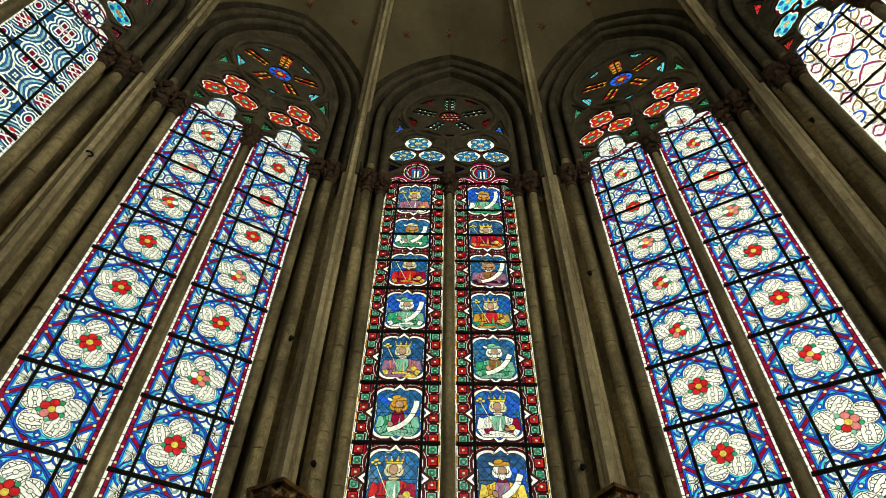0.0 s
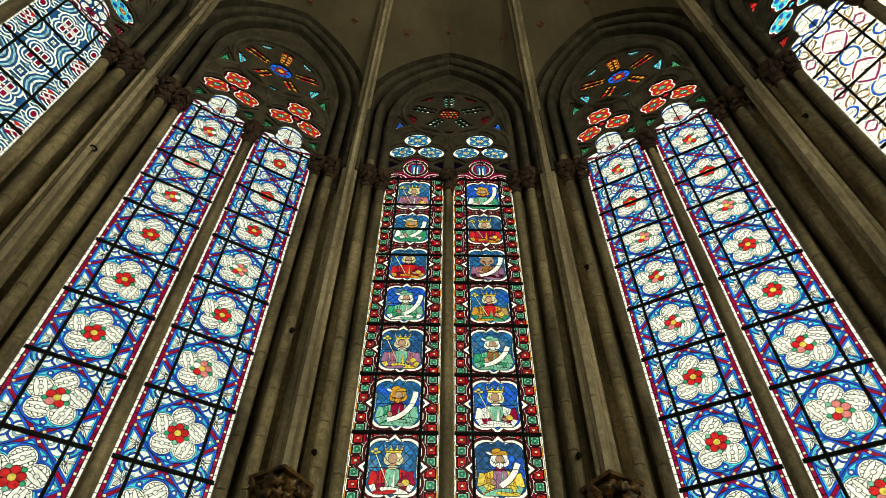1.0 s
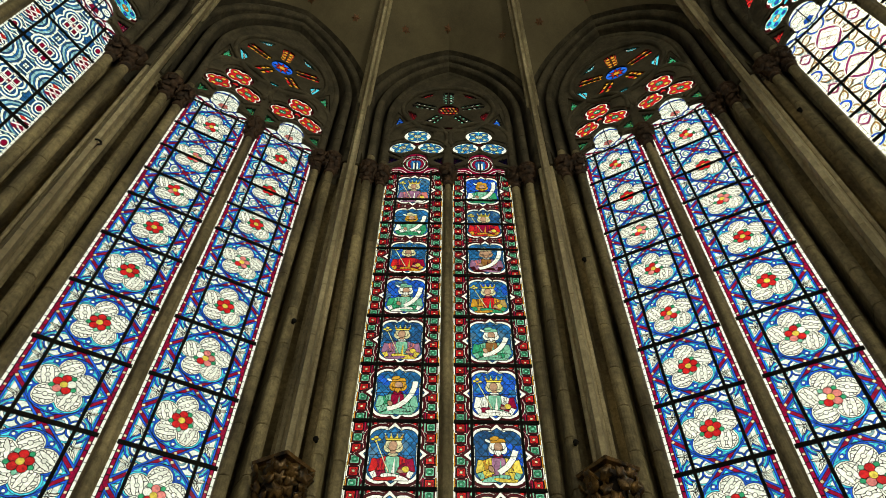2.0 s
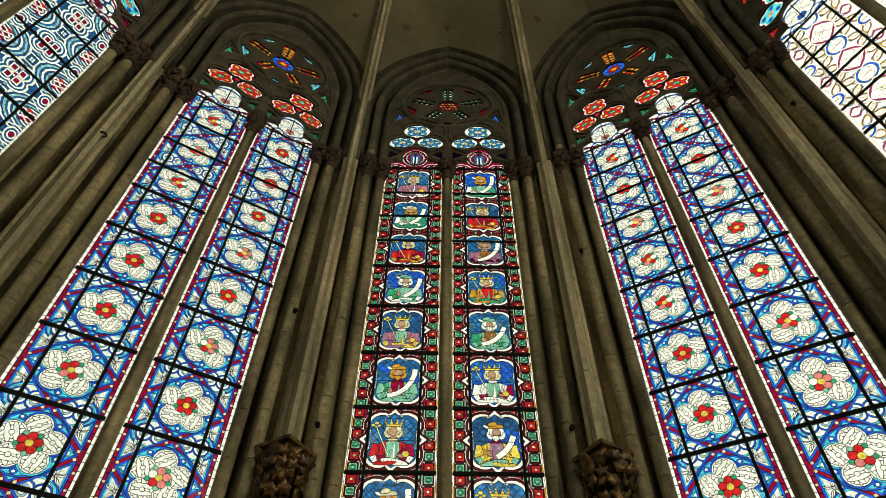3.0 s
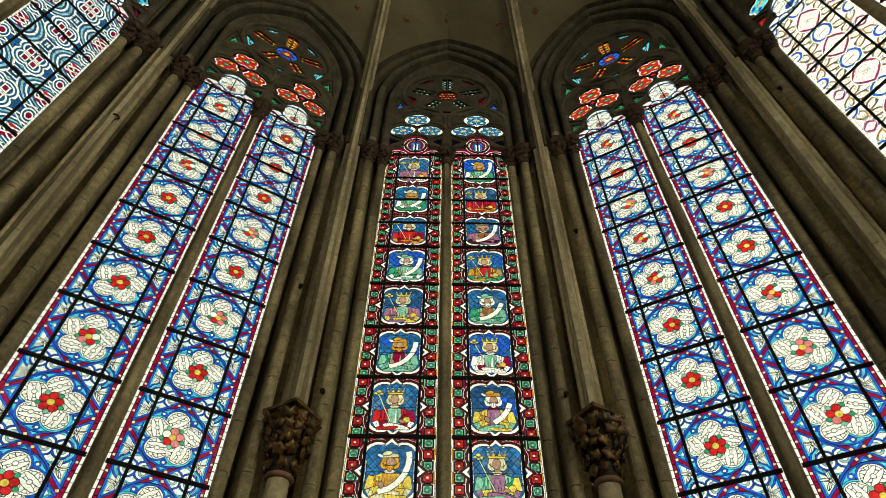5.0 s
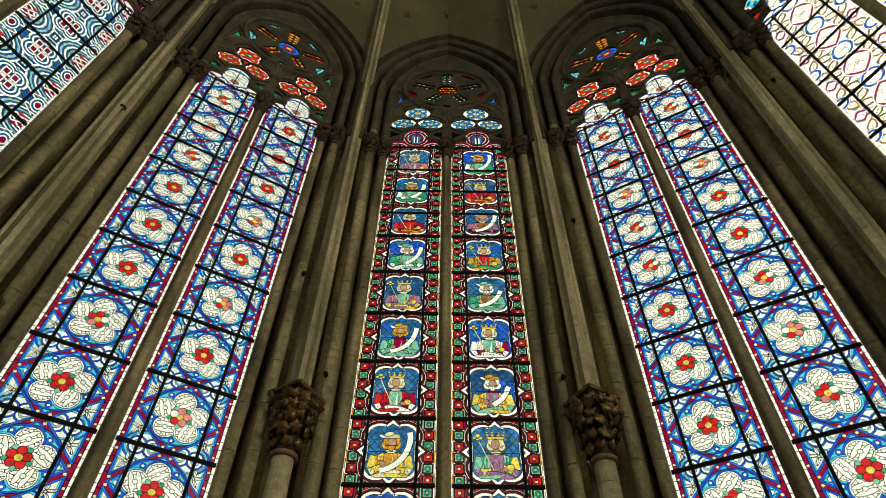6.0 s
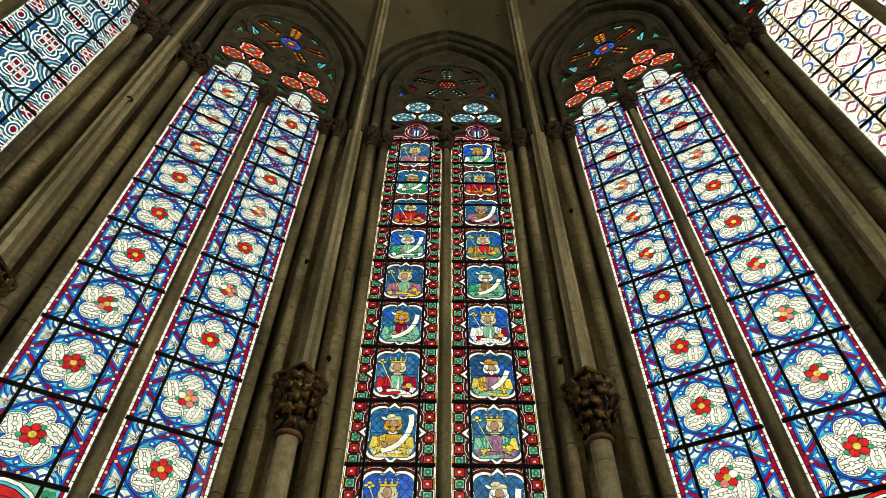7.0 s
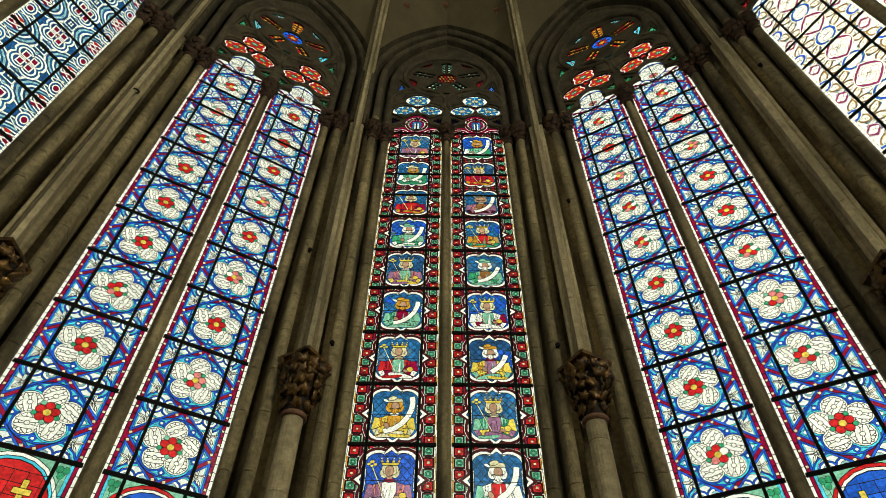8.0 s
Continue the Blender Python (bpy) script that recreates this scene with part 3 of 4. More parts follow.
def design_rings(w, h, rng):
    """Pale grisaille with magenta, ochre and blue rings."""
    m = Mosaic(rect(-w / 2, w / 2, -h / 2, h / 2), "grisaille", "field")
    def vesica(x, z, r, q, turn):
        t = radians(turn)
        pts = []
        for e in (1, -1):
            for i in range(7):
                a = -1 + 2 * i / 7
                pts.append((e * a * r, -e * q * (1 - a * a)))
        return [(x + u * math.cos(t) - v * math.sin(t), z + u * math.sin(t) + v * math.cos(t)) for u, v in pts]
    def ringed(shape, mat, thin, key, lead=0.003):
        m.add(shape(1.0), "white", key + " rim", 0.0028)
        m.add(shape(0.90), mat, key, lead)
        m.add(shape(0.90 - thin), "white", key + " fill", 0.003)
    # painted vine curls all over the pale field
    curl = random.Random(8)
    for i in range(46):
        x, z, r = curl.uniform(-0.42, 0.42), curl.uniform(-h / 2, h / 2), curl.uniform(0.020, 0.036)
        m.add(circle(x, z, r, 8, r * 0.7, curl.uniform(0, 180)), ("grisaille", "white", "pale")[i % 3], "vine %d" % (i % 3), 0.0048)
        m.line(x, z, x + curl.uniform(-0.06, 0.06), z + curl.uniform(-0.06, 0.06), 0.005)
    # tilted ochre leaves
    for sx in (-1, 1):
        for sz in (-1, 1):
            for x, z, turn in ((0.215, 0.11, 38), (0.195, 0.27, -40), (0.345, 0.235, 62)):
                def leaf(k, x=x, z=z, turn=turn):
                    return vesica(sx * x, sz * z, 0.124 * k, 0.064 * k, sx * sz * turn)
                ringed(leaf, "ochre", 0.24, "leaf", 0.004)
                t = radians(sx * sz * turn)
                m.line(sx * x - 0.07 * math.cos(t), sz * z - 0.07 * math.sin(t), sx * x + 0.07 * math.cos(t), sz * z + 0.07 * math.sin(t), 0.0035)
                for q in (-0.03, 0.03):
                    m.add(circle(sx * x + q * math.cos(t), sz * z + q * math.sin(t), 0.022, 8, 0.014, math.degrees(t) + 90), "white", "curl", 0.0042)
            m.add([(sx * 0.115, sz * 0.245), (sx * 0.150, sz * 0.215), (sx * 0.140, sz * 0.275)][::sx * sz], "steel", "chip", 0.003)
            m.add([(sx * 0.285, sz * 0.02), (sx * 0.30, sz * 0.075), (sx * 0.26, sz * 0.06)][::sx * sz], "steel", "chip", 0.003)
    # border: magenta four-foils and blue half rounds
    for s in (-1, 1):
        x = s * (w / 2 - 0.105)
        def lozenge(k):
            return vesica(x, 0, 0.115 * k, 0.082 * k, 90)
        ringed(lozenge, "magenta", 0.26, "side")
        for p in four(x, 0, 0.030, 0.036):
            m.add(p, "white", "side foil", 0.003)
        for sz in (-1, 1):
            x2 = s * (w / 2 - 0.04)
            for r, mat in ((0.118, "white"), (0.104, "blue"), (0.076, "white")):
                m.add(circle(x2, sz * h / 2, r, 14), mat, "half " + mat, 0.003)
            for p in four(x2, sz * h / 2, 0.030, 0.034):
                m.add(p, "white", "half foil", 0.003)
    # the middle line: blue rounds at the bars, magenta pointed foils between them
    for sz in (-1, 1):
        for r, mat in ((0.168, "white"), (0.152, "blue"), (0.122, "white")):
            m.add(circle(0, sz * h / 2, r * 0.88, 18, r), mat, "round " + mat, 0.003)
        for a in range(8):
            t = radians(45 * a + 22)
            m.add(circle(0.120 * math.cos(t), sz * h / 2 + 0.137 * math.sin(t), 0.013, 6), "sky", "bead", 0.003)
        for p in four(0, sz * h / 2, 0.050, 0.058):
            m.add(p, "white", "round foil", 0.0038)
    def big(k):
        return vesica(0, 0, 0.262 * k, 0.185 * k, 90)
    ringed(big, "magenta", 0.14, "point", 0.004)
    for p in four(0, 0, 0.074, 0.088):
        m.add(p, "white", "foil", 0.0038)
    for p in four(0, 0, 0.066, 0.058):
        m.add(p, "white", "foil", 0.0042)
    for a in (45, 135):
        t = radians(a)
        for e in (-0.02, 0.02):
            m.line(-0.07 * math.cos(t) - e * math.sin(t), -0.07 * math.sin(t) + e * math.cos(t), 0.07 * math.cos(t) - e * math.sin(t), 0.07 * math.sin(t) + e * math.cos(t), 0.004)
    edge_strips(m, w, h, ["white"], w / 2, 0.035, 9, 0.003, "edge")
    return m


def four(x, z, d, r):
    """The circles of a quatrefoil."""
    return [circle(x + dx * d, z + dz * d, r, 12) for dx, dz in ((1, 0), (0, 1), (-1, 0), (0, -1))]


def design_shield(w, h, red, rng):
    """The heraldic panel at the foot: a disc with gold crosses between green trefoil corners."""
    m = Mosaic(rect(-w / 2, w / 2, -h / 2, h / 2), "mint", "field")
    edge_strips(m, w, h, ["white"], w / 2, 0.034, 9, 0.003, "edge")
    edge_strips(m, w, h, ["ruby"], w / 2 - 0.034, 0.03, 3, 0.003)
    edge_strips(m, w, h, ["sky"], w / 2 - 0.064, 0.03, 3, 0.003)
    m.add(circle(0, -0.03, 0.40, 22), "white" if red else "red", "rim", 0.004)
    m.add(circle(0, -0.03, 0.37, 22), "sky" if red else "white", "rim2", 0.004)
    m.add(circle(0, -0.03, 0.345, 22), "red" if red else "blue", "disc", 0.005)
    for i in range(-3, 4):
        m.line(i * 0.11, -0.30, i * 0.11, 0.24, 0.005)
        m.line(-0.28, i * 0.09 - 0.03, 0.28, i * 0.09 - 0.03, 0.005)
    for x, z in ((-0.12, 0.1), (0.12, 0.1), (0, -0.12), (-0.2, -0.1), (0.2, -0.1)):
        m.add(rect(x - 0.025, x + 0.025, z - 0.09, z + 0.09), "yellow", "", 0.004)
        m.add(rect(x - 0.07, x + 0.07, z - 0.025, z + 0.025), "yellow", "", 0.004)
    for sx in (-1, 1):
        for sz in (-1, 1):
            for dx, dz in ((0, 0), (0.05, 0), (0.025, 0.045)):
                m.add(circle(sx * (0.33 - dx + 0.02), sz * (h / 2 - 0.06) - dz * sz, 0.03, 8), "green", "", 0.003)
    return m


def place_panel(window, meshes, m, label):
    """One leaded panel: the cames carry the pieces of glass."""
    lead = next(me for mat, me in meshes if mat == "lead")
    panel = under("glass_panel", lead, window, label, m)
    for mat, me in meshes:
        if mat != "lead":
            under("glass_piece", me, panel)
    return panel


# ---------------------------------------------------------------- stonework of a bay
def jamb_profile():
    """Half of the splay in plan, (u outward from the opening, v towards the inside), from the glass to the wall's face."""
    p = [(0.03, -0.20), (-0.014, 0.0), (-0.014, 0.04)] + roll(0.048, 0.068, 0.062, 195, -25, 9)
    p += [(0.108, 0.01), (0.112, -0.15), (0.178, -0.15), (0.182, 0.06)]
    p += roll(0.246, 0.175, 0.064, 205, -30, 9)
    p += [(0.310, 0.08), (0.312, -0.20)]
    return p


def arch_profile():
    """The same splay with one order more, as it runs round the arch."""
    return jamb_profile()[:-2] + [(0.312, -0.08), (0.368, -0.08), (0.375, 0.10)] + roll(0.450, 0.230, 0.072, 205, 10, 8) + [(0.535, 0.22), (0.545, 0.16), (0.565, 0.16), (0.575, FRONT - 0.01), (0.62, FRONT - 0.01), (0.62, -0.20)]


def jamb_blocks(parent, side):
    prof = jamb_profile()
    heights, z, rng = [], SILL, random.Random(11 if side > 0 else 12)
    while z < SPRING - 0.2:
        h = rng.uniform(0.42, 0.66)
        if SPRING - z - h < 0.35:
            h = SPRING - z
        heights.append((z, h))
        z += h
    for z, h in heights:
        bm = bmesh.new()
        rings = []
        for q, k in ((0.0, 0.008), (0.009, 0.0), (h - 0.012, 0.0), (h - 0.003, 0.008)):
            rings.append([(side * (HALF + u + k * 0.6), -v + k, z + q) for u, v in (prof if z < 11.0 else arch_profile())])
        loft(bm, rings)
        # from 11 m up the jamb's shade comes from the darker stone colour
        part("jamb_stone", bm, STONE if z < 11.0 else SHADED_STONE, parent)


def arch_stones(parent, side, count=7):
    prof = arch_profile()
    cx = ARC - HALF
    top = math.acos(cx / ARC)
    for b in range(count):
        bm, rings = bmesh.new(), []
        for i in range(5):
            q = (b + 0.002 + (i / 4) * (0.998 if b == count - 1 else 0.996)) / count
            k = 0.004 if i in (0, 4) else 0.0
            ring = []
            for u, v in prof:
                # every order ends in a mitre at the apex
                r = ARC + u + k
                t = math.acos(cx / r) * q
                ring.append((side * (r * math.cos(t) - cx), -v + k, SPRING + r * math.sin(t)))
            rings.append(ring)
        loft(bm, rings)
        # the arch takes the darkened stone too, its shade coloured in
        part("arch_stone", bm, SHADED_STONE, parent)


def arch_outline(u, z0, n=12):
    """The pointed opening, widened by u, as a convex outline from z0 up."""
    cx, r = ARC - HALF, ARC + u
    top = math.acos(cx / r)
    right = [(-cx + r * math.cos(top * i / n), SPRING + r * math.sin(top * i / n)) for i in range(n + 1)]
    return [(-(HALF + u), z0), (HALF + u, z0)] + right + [(-x, z) for x, z in right[-2::-1]]


def carved_leaf(bm, m, size, rng):
    """A palmate leaf carved in the round: five pointed lobes that curl at the tips. It faces -y."""
    n, skins = 10, []
    jit = [rng.uniform(-0.10, 0.10) for _ in range(n * 3)]
    for back in (0.0, 0.16):
        mid = bm.verts.new(m @ Vector((0, size * (-0.16 + back), 0)))
        inner, outer = [], []
        for i in range(n):
            t = 2 * math.pi * i / n - math.pi / 2
            tip = i % 2 == 0
            ri, ro = size * (0.52 if tip else 0.34), size * ((0.92 if tip else 0.66) + jit[i] * 1.6)
            inner.append(bm.verts.new(m @ Vector((ri * math.cos(t), size * ((-0.36 if tip else -0.12) + back + jit[n + i] * 0.5), ri * math.sin(t)))))
            outer.append(bm.verts.new(m @ Vector((ro * math.cos(t), size * ((-0.10 if tip else 0.05) + back * 0.8 + jit[2 * n + i]), ro * math.sin(t)))))
        skins.append((mid, inner, outer))
        for i in range(n):
            j = (i + 1) % n
            for f in ((mid, inner[i], inner[j]), (inner[i], outer[i], outer[j], inner[j])):
                bm.faces.new(f[::-1] if back else f)
    a, b = skins[0][2], skins[1][2]
    for i in range(n):
        j = (i + 1) % n
        bm.faces.new((a[i], b[i], b[j], a[j]))


def capital(name, m, r, h, seed, gilt, sides=8, parent=None):
    """A foliage capital: neck ring, bell, two tiers of curling leaves and a polygonal abacus. Its base is at m."""
    rng = random.Random(seed)
    body = GILT if gilt else LEAFSTONE
    bm = bmesh.new()
    lathe(bm, [(r * 0.96, 0.0), (r * 0.98, h * 0.15), (r * 1.05, h * 0.4), (r * 1.25, h * 0.72), (r * 1.6, h * 0.87)], 18)
    me_root = part(name, bm, BELL_SHADE if gilt else LEAFSTONE, parent, smooth=True)
    me_root.matrix_basis = m
    bm = bmesh.new()
    lathe(bm, [(r * 1.0, -0.035), (r * 1.16, -0.028), (r * 1.24, -0.008), (r * 1.16, 0.014), (r * 1.0, 0.02)], 18)
    part("neck_ring", bm, REDDISH if gilt else LEAFSTONE, me_root, smooth=True)
    for n, z, k, size in ((7, 0.15, 1.22, 0.60), (9, 0.32, 1.52, 0.68), (10, 0.48, 1.80, 0.72), (11, 0.64, 1.98, 0.74), (12, 0.79, 2.12, 0.72)) if gilt else ((5, 0.22, 1.15, 0.95), (6, 0.50, 1.5, 1.15), (7, 0.76, 1.8, 1.1)):
        for i in range(n):
            a = 2 * math.pi * (i + 0.5 * (z > 0.3) + 0.3 * (z > 0.5)) / n + rng.uniform(-0.15, 0.15)
            bm = bmesh.new()
            q = pose(0, 0, h * (z + rng.uniform(-0.04, 0.04))) @ Matrix.Rotation(a, 4, "Z") @ pose(0, -r * k * rng.uniform(0.88, 1.1), 0, rng.uniform(-10, 45), rng.uniform(-40, 40), rng.uniform(-25, 25))
            carved_leaf(bm, q, r * size * rng.uniform(0.85, 1.2), rng)
            part("leaf", bm, body, me_root, smooth=True)
    bm = bmesh.new()
    def ring(k, z):
        return [(k * math.cos(2 * math.pi * i / sides - math.pi / 2), k * math.sin(2 * math.pi * i / sides - math.pi / 2), z) for i in range(sides)]
    loft(bm, [ring(r * 1.6, h * 0.86), ring(r * 1.95, h * 0.89), ring(r * 1.95, h * 0.92), ring(r * (2.55 if gilt else 2.2), h * 0.94), ring(r * (2.65 if gilt else 2.25), h * 0.985), ring(r * (2.5 if gilt else 2.15), h)])
    part("abacus", bm, GILT if gilt else LEAFSTONE, me_root)
    return me_root


# ---- tracery of the window's head
SINK = 0.085                     # the tracery lights hang this much lower than their centres are given


def foil(x, z, r, n, turn, spread, size, squash=1.0):
    """The lobes of a foiled opening: n circles round (x, z)."""
    c, t = math.cos(radians(turn)), math.sin(radians(turn))
    for i in range(n):
        a = 2 * math.pi * (i + 0.5) / n
        u, v = r * spread * math.cos(a), r * spread * math.sin(a) * squash
        yield circle(x + u * c - v * t, z + u * t + v * c, r * size, 14, r * size * squash, turn)


def tracery(window, style, kind):
    """style: lobe rim, lobe ground, flowers, lobe heart, corner ground, corner spots, rose arms, arm accents, rose slivers, rose disc, disc star."""
    rim, ground, flower, heart, corner, spots, arm, accent, sliver, disc, ray = style
    head = Mosaic(arch_outline(0.10, 10.80, 14), "stone", "stone")
    deep = Mosaic(arch_outline(0.02, 10.80, 14), "stone", "stone")
    zr = 13.29
    for s in (-1, 1):
        c = s * LC
        # cusped head of the lancet: open, its glass belongs to the top panel
        for grow, lift, mo in ((0.0, SINK, head), (0.035, 0.0, deep)):
            for p in (rect(c - LW / 2 + 0.01 - grow, c + LW / 2 - 0.01 + grow, 10.7, 11.14), circle(c - 0.255, 11.13, 0.205 + grow, 14, 0.215 + grow),
                      circle(c + 0.255, 11.13, 0.205 + grow, 14, 0.215 + grow), circle(c, 11.50, 0.205 + grow, 16, 0.25 + grow), rect(c - 0.2, c + 0.2, 11.0, 11.42)):
                mo.add([(x, z + lift) for x, z in p], "hole", "hole", 0)
        lobes = ((c, 12.37, 0.0, 0.235, 0.94), (c - 0.238, 11.99, 24.0, 0.230, 0.80), (c + 0.238, 11.99, -24.0, 0.230, 0.80))
        for x, z, turn, r, sq in lobes:
            deep.add(circle(x, z - SINK, r * 1.2, 18, r * 1.2 * sq, turn), "hole", "hole", 0)
            head.add(circle(x, z, r, 20, r * sq, turn), rim if kind == "figure" else "wine", "", 0.005)
            if kind != "figure":
                for p in foil(x, z, r, 4, turn, 0.45, 0.52, sq):
                    head.add(p, rim, "rim %.2f %.2f" % (x, z), 0.003)
            for p in foil(x, z, r, 4, turn, 0.44, 0.425, sq):
                head.add(p, ground, "ground %.2f %.2f" % (x, z), 0.003)
            head.add(circle(x, z, r * 0.45, 10, r * 0.45 * sq, turn), ground, "ground %.2f %.2f" % (x, z), 0)
            for p in foil(x, z, r, 4, turn, 0.56, 0.17, sq):
                head.add(p, flower, "", 0.004)
            head.add(circle(x, z, r * 0.28, 10, r * 0.28 * sq, turn), heart, "", 0.006)
            head.add(circle(x, z, r * 0.15, 8, r * 0.15 * sq, turn), rim, "", 0.004)
            head.add(circle(x, z, r * 0.07, 6), heart, "", 0.003)
            if kind == "figure":
                for a in range(6):
                    t = radians(60 * a + turn + 30)
                    head.add(strip(x + 0.07 * math.cos(t), z + 0.06 * math.sin(t), x + r * 0.8 * math.cos(t), z + r * sq * 0.8 * math.sin(t), 0.022), ("pale", "sky")[a % 2], "", 0.003)
        head.add(circle(c, 12.11, 0.062, 10, 0.05), "wine" if kind == "figure" else ground, "", 0.010)
        # corners beside the cusped head, and between the hood and the arch
        for sx in (-1, 1):
            head.add([(c + sx * 0.442, 11.46), (c + sx * 0.24, 11.585), (c + sx * 0.442, 11.70)][::sx], corner, "", 0.008)
            deep.add([(c + sx * 0.465, 11.33), (c + sx * 0.18, 11.52), (c + sx * 0.465, 11.72)][::sx], "hole", "hole", 0)
            for q in range(8):
                head.add(circle(c + sx * (0.415 - 0.05 * (q % 3)), 11.50 + 0.022 * q + 0.012 * (q % 3), 0.020, 5, 0.016), spots[q % 3], "", 0.004)
        head.add([(s * 0.975, 12.57), (s * 0.77, 12.79), (s * 0.88, 13.02)][::s], corner, "", 0.010)
        deep.add([(s * 1.02, 12.40), (s * 0.70, 12.72), (s * 0.92, 13.06)][::s], "hole", "hole", 0)
        for q in range(9):
            head.add(circle(s * (0.925 - 0.05 * (q % 3)), 12.66 + 0.034 * q + 0.03 * (q % 3), 0.026, 5, 0.020), spots[q % 3], "", 0.004)
    # the rose: five split arms, five slivers between them, a star in the middle
    deep.add(circle(0, zr - SINK, 0.79, 28), "hole", "hole", 0)
    for i in range(5):
        t = radians(72 * i + 90)
        u, v = math.cos(t), math.sin(t)
        jit = random.Random(i * 7 + len(kind))
        for q in (-1, 1):
            px, pz = -v * q, u * q
            def at(d, o):
                return (d * u + o * px, zr + d * v + o * pz)
            head.add([at(0.235, 0.012), at(0.71, 0.012), at(0.66, 0.115), at(0.26, 0.085)][::q], arm, "", 0.005)
            for d in (0.29, 0.39, 0.49, 0.59):
                x, z = at(d, 0.048 * jit.uniform(0.9, 1.1))
                r = 0.033 if kind == "figure" else 0.052
                head.add(circle(x, z, r * jit.uniform(0.85, 1.1), 6, r * jit.uniform(0.75, 0.95), jit.uniform(0, 90)), accent if jit.random() < 0.75 else ray, "", 0.004)
                x, z = at(d + 0.05, 0.088)
                head.add(circle(x, z, 0.020, 5), accent, "", 0.003)
        t = radians(72 * i + 54)
        u, v = math.cos(t), math.sin(t)
        head.add([(0.73 * u + 0.19 * v, zr + 0.70 * v - 0.19 * u), (0.735 * u, zr + 0.735 * v), (0.73 * u - 0.19 * v, zr + 0.70 * v + 0.19 * u), (0.61 * u - 0.05 * v, zr + 0.61 * v + 0.05 * u), (0.61 * u + 0.05 * v, zr + 0.61 * v - 0.05 * u)], sliver, "", 0.006)
        for q in range(-3, 4):
            head.add(circle(0.675 * u - 0.048 * q * v, zr + 0.675 * v + 0.048 * q * u, 0.022, 5), "white" if kind != "figure" else "red", "", 0.004)
    head.add(circle(0, zr, 0.20, 20), disc, "", 0.009)
    if kind == "figure":
        for i in range(-2, 3):
            for j in range(-1, 2):
                head.add(circle(0.064 * i + 0.032 * (j % 2), zr + 0.085 * j, 0.036, 4, 0.046, 45), ("red", "ochre", "amber")[(i + j) % 3], "", 0.005)
    else:
        for i in range(8):
            t = radians(45 * i)
            head.add([(0.05 * math.cos(t + 1.2), zr + 0.05 * math.sin(t + 1.2)), (0.05 * math.cos(t - 1.2), zr + 0.05 * math.sin(t - 1.2)), (0.165 * math.cos(t), zr + 0.165 * math.sin(t))], ray, "", 0.005)
        head.add(circle(0, zr, 0.060, 10), accent, "", 0.005)
    stone = None
    for mo, y, d in ((head, -0.05, 0.02), (deep, -0.075, 0.025)):
        mo.bits = [b for b in mo.bits if b[2] != "hole"]
        for mat, me in mo.meshes(proud=d):
            if mat == "stone":
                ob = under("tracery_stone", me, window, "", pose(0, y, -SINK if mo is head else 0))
                stone = stone or ob
        if mo is head:
            for mat, me in mo.meshes(proud=0.004):
                if mat == "lead":
                    under("tracery_came", me, stone)
                elif mat != "stone":
                    under("glass_piece", me, stone)
    # raised mouldings: the rose's ring, rings round the trefoils, ribs over the lancets
    def hoop(x, z, r, w, y, a0=0, a1=360, n=40):
        bm, rings = bmesh.new(), []
        for i in range(n + 1):
            t = radians(a0 + (a1 - a0) * i / n)
            rings.append([(x + (r + w * math.cos(q)) * math.cos(t), y + w * math.sin(q), z + (r + w * math.cos(q)) * math.sin(t)) for q in [2 * math.pi * j / 8 for j in range(8)]])
        loft(bm, rings, True, a1 - a0 < 359)
        part("tracery_rib", bm, SHADED_STONE, window, smooth=True)
    hoop(0, zr - SINK, 0.83, 0.044, -0.095)
    for s in (-1, 1):
        hoop(s * LC, 12.16, 0.51, 0.040, -0.095, -25, 205)
        hoop(s * LC, 11.50, 0.235, 0.030, -0.08, 25, 155, 16)
        for q in (-1, 1):
            hoop(s * LC + q * 0.30, 11.13, 0.235, 0.026, -0.08, 90 - q * 70, 90 + q * 15, 12)


# ---------------------------------------------------------------- panels for each window
EDGES = [SILL, 4.34, 5.09, 5.84, 6.593, 7.342, 8.09, 8.83, 9.57, 10.35, 11.18]
BARS = [4.34, 5.09, 5.84, 6.593, 7.342, 8.09, 8.83, 9.36, 9.92, 10.50]
rng = random.Random(5)
PH = 0.752


FIGURE_ROWS = [
    # crowned?, cloak, tunic, sleeve, hem, hair, beard: one lancet, then the other, from the top down
    ["c purple purple pink white cream n", "s green mint white green amber y"],
    ["s green mint white green amber y", "c red ruby red amber cream n"],
    ["c red red ruby amber cream y", "s purple brown purple wine flesh y"],
    ["s mint mint green white white y", "c amber red ochre green cream n"],
    ["c purple mint purple yellow cream n", "s mint brown green mint white y"],
    ["s mint ruby mint mint amber y", "c white mint ruby white cream n"],
    ["c red mint ruby white cream n", "s yellow purple yellow mint white y"],
    ["s yellow amber yellow cream amber y", "c mint purple yellow purple cream n"],
    ["c purple white purple white cream n", "s white red mint white white y"],
    ["s green ruby mint amber amber y", "c red white ruby mint cream n"],
]


def figure_colours(i, li):
    kind, cloak, tunic, sleeve, hem, hair, beard = FIGURE_ROWS[i][li].split()
    s = i * 2 + li
    return dict(crown=kind == "c", cloak=cloak, tunic=tunic, sleeve=sleeve, hem=hem, hair=hair, beard=beard == "y", ground=("steelblue", "blue", "steelblue", "slate", "steelblue")[s % 5],
                ground2=("steel", "blue", "steelblue")[s % 3], flip=1 if (i + li) % 2 else -1, collar=("cream", "ruby", "white")[s % 3], hat=("mint", "amber", "cream")[s % 3])


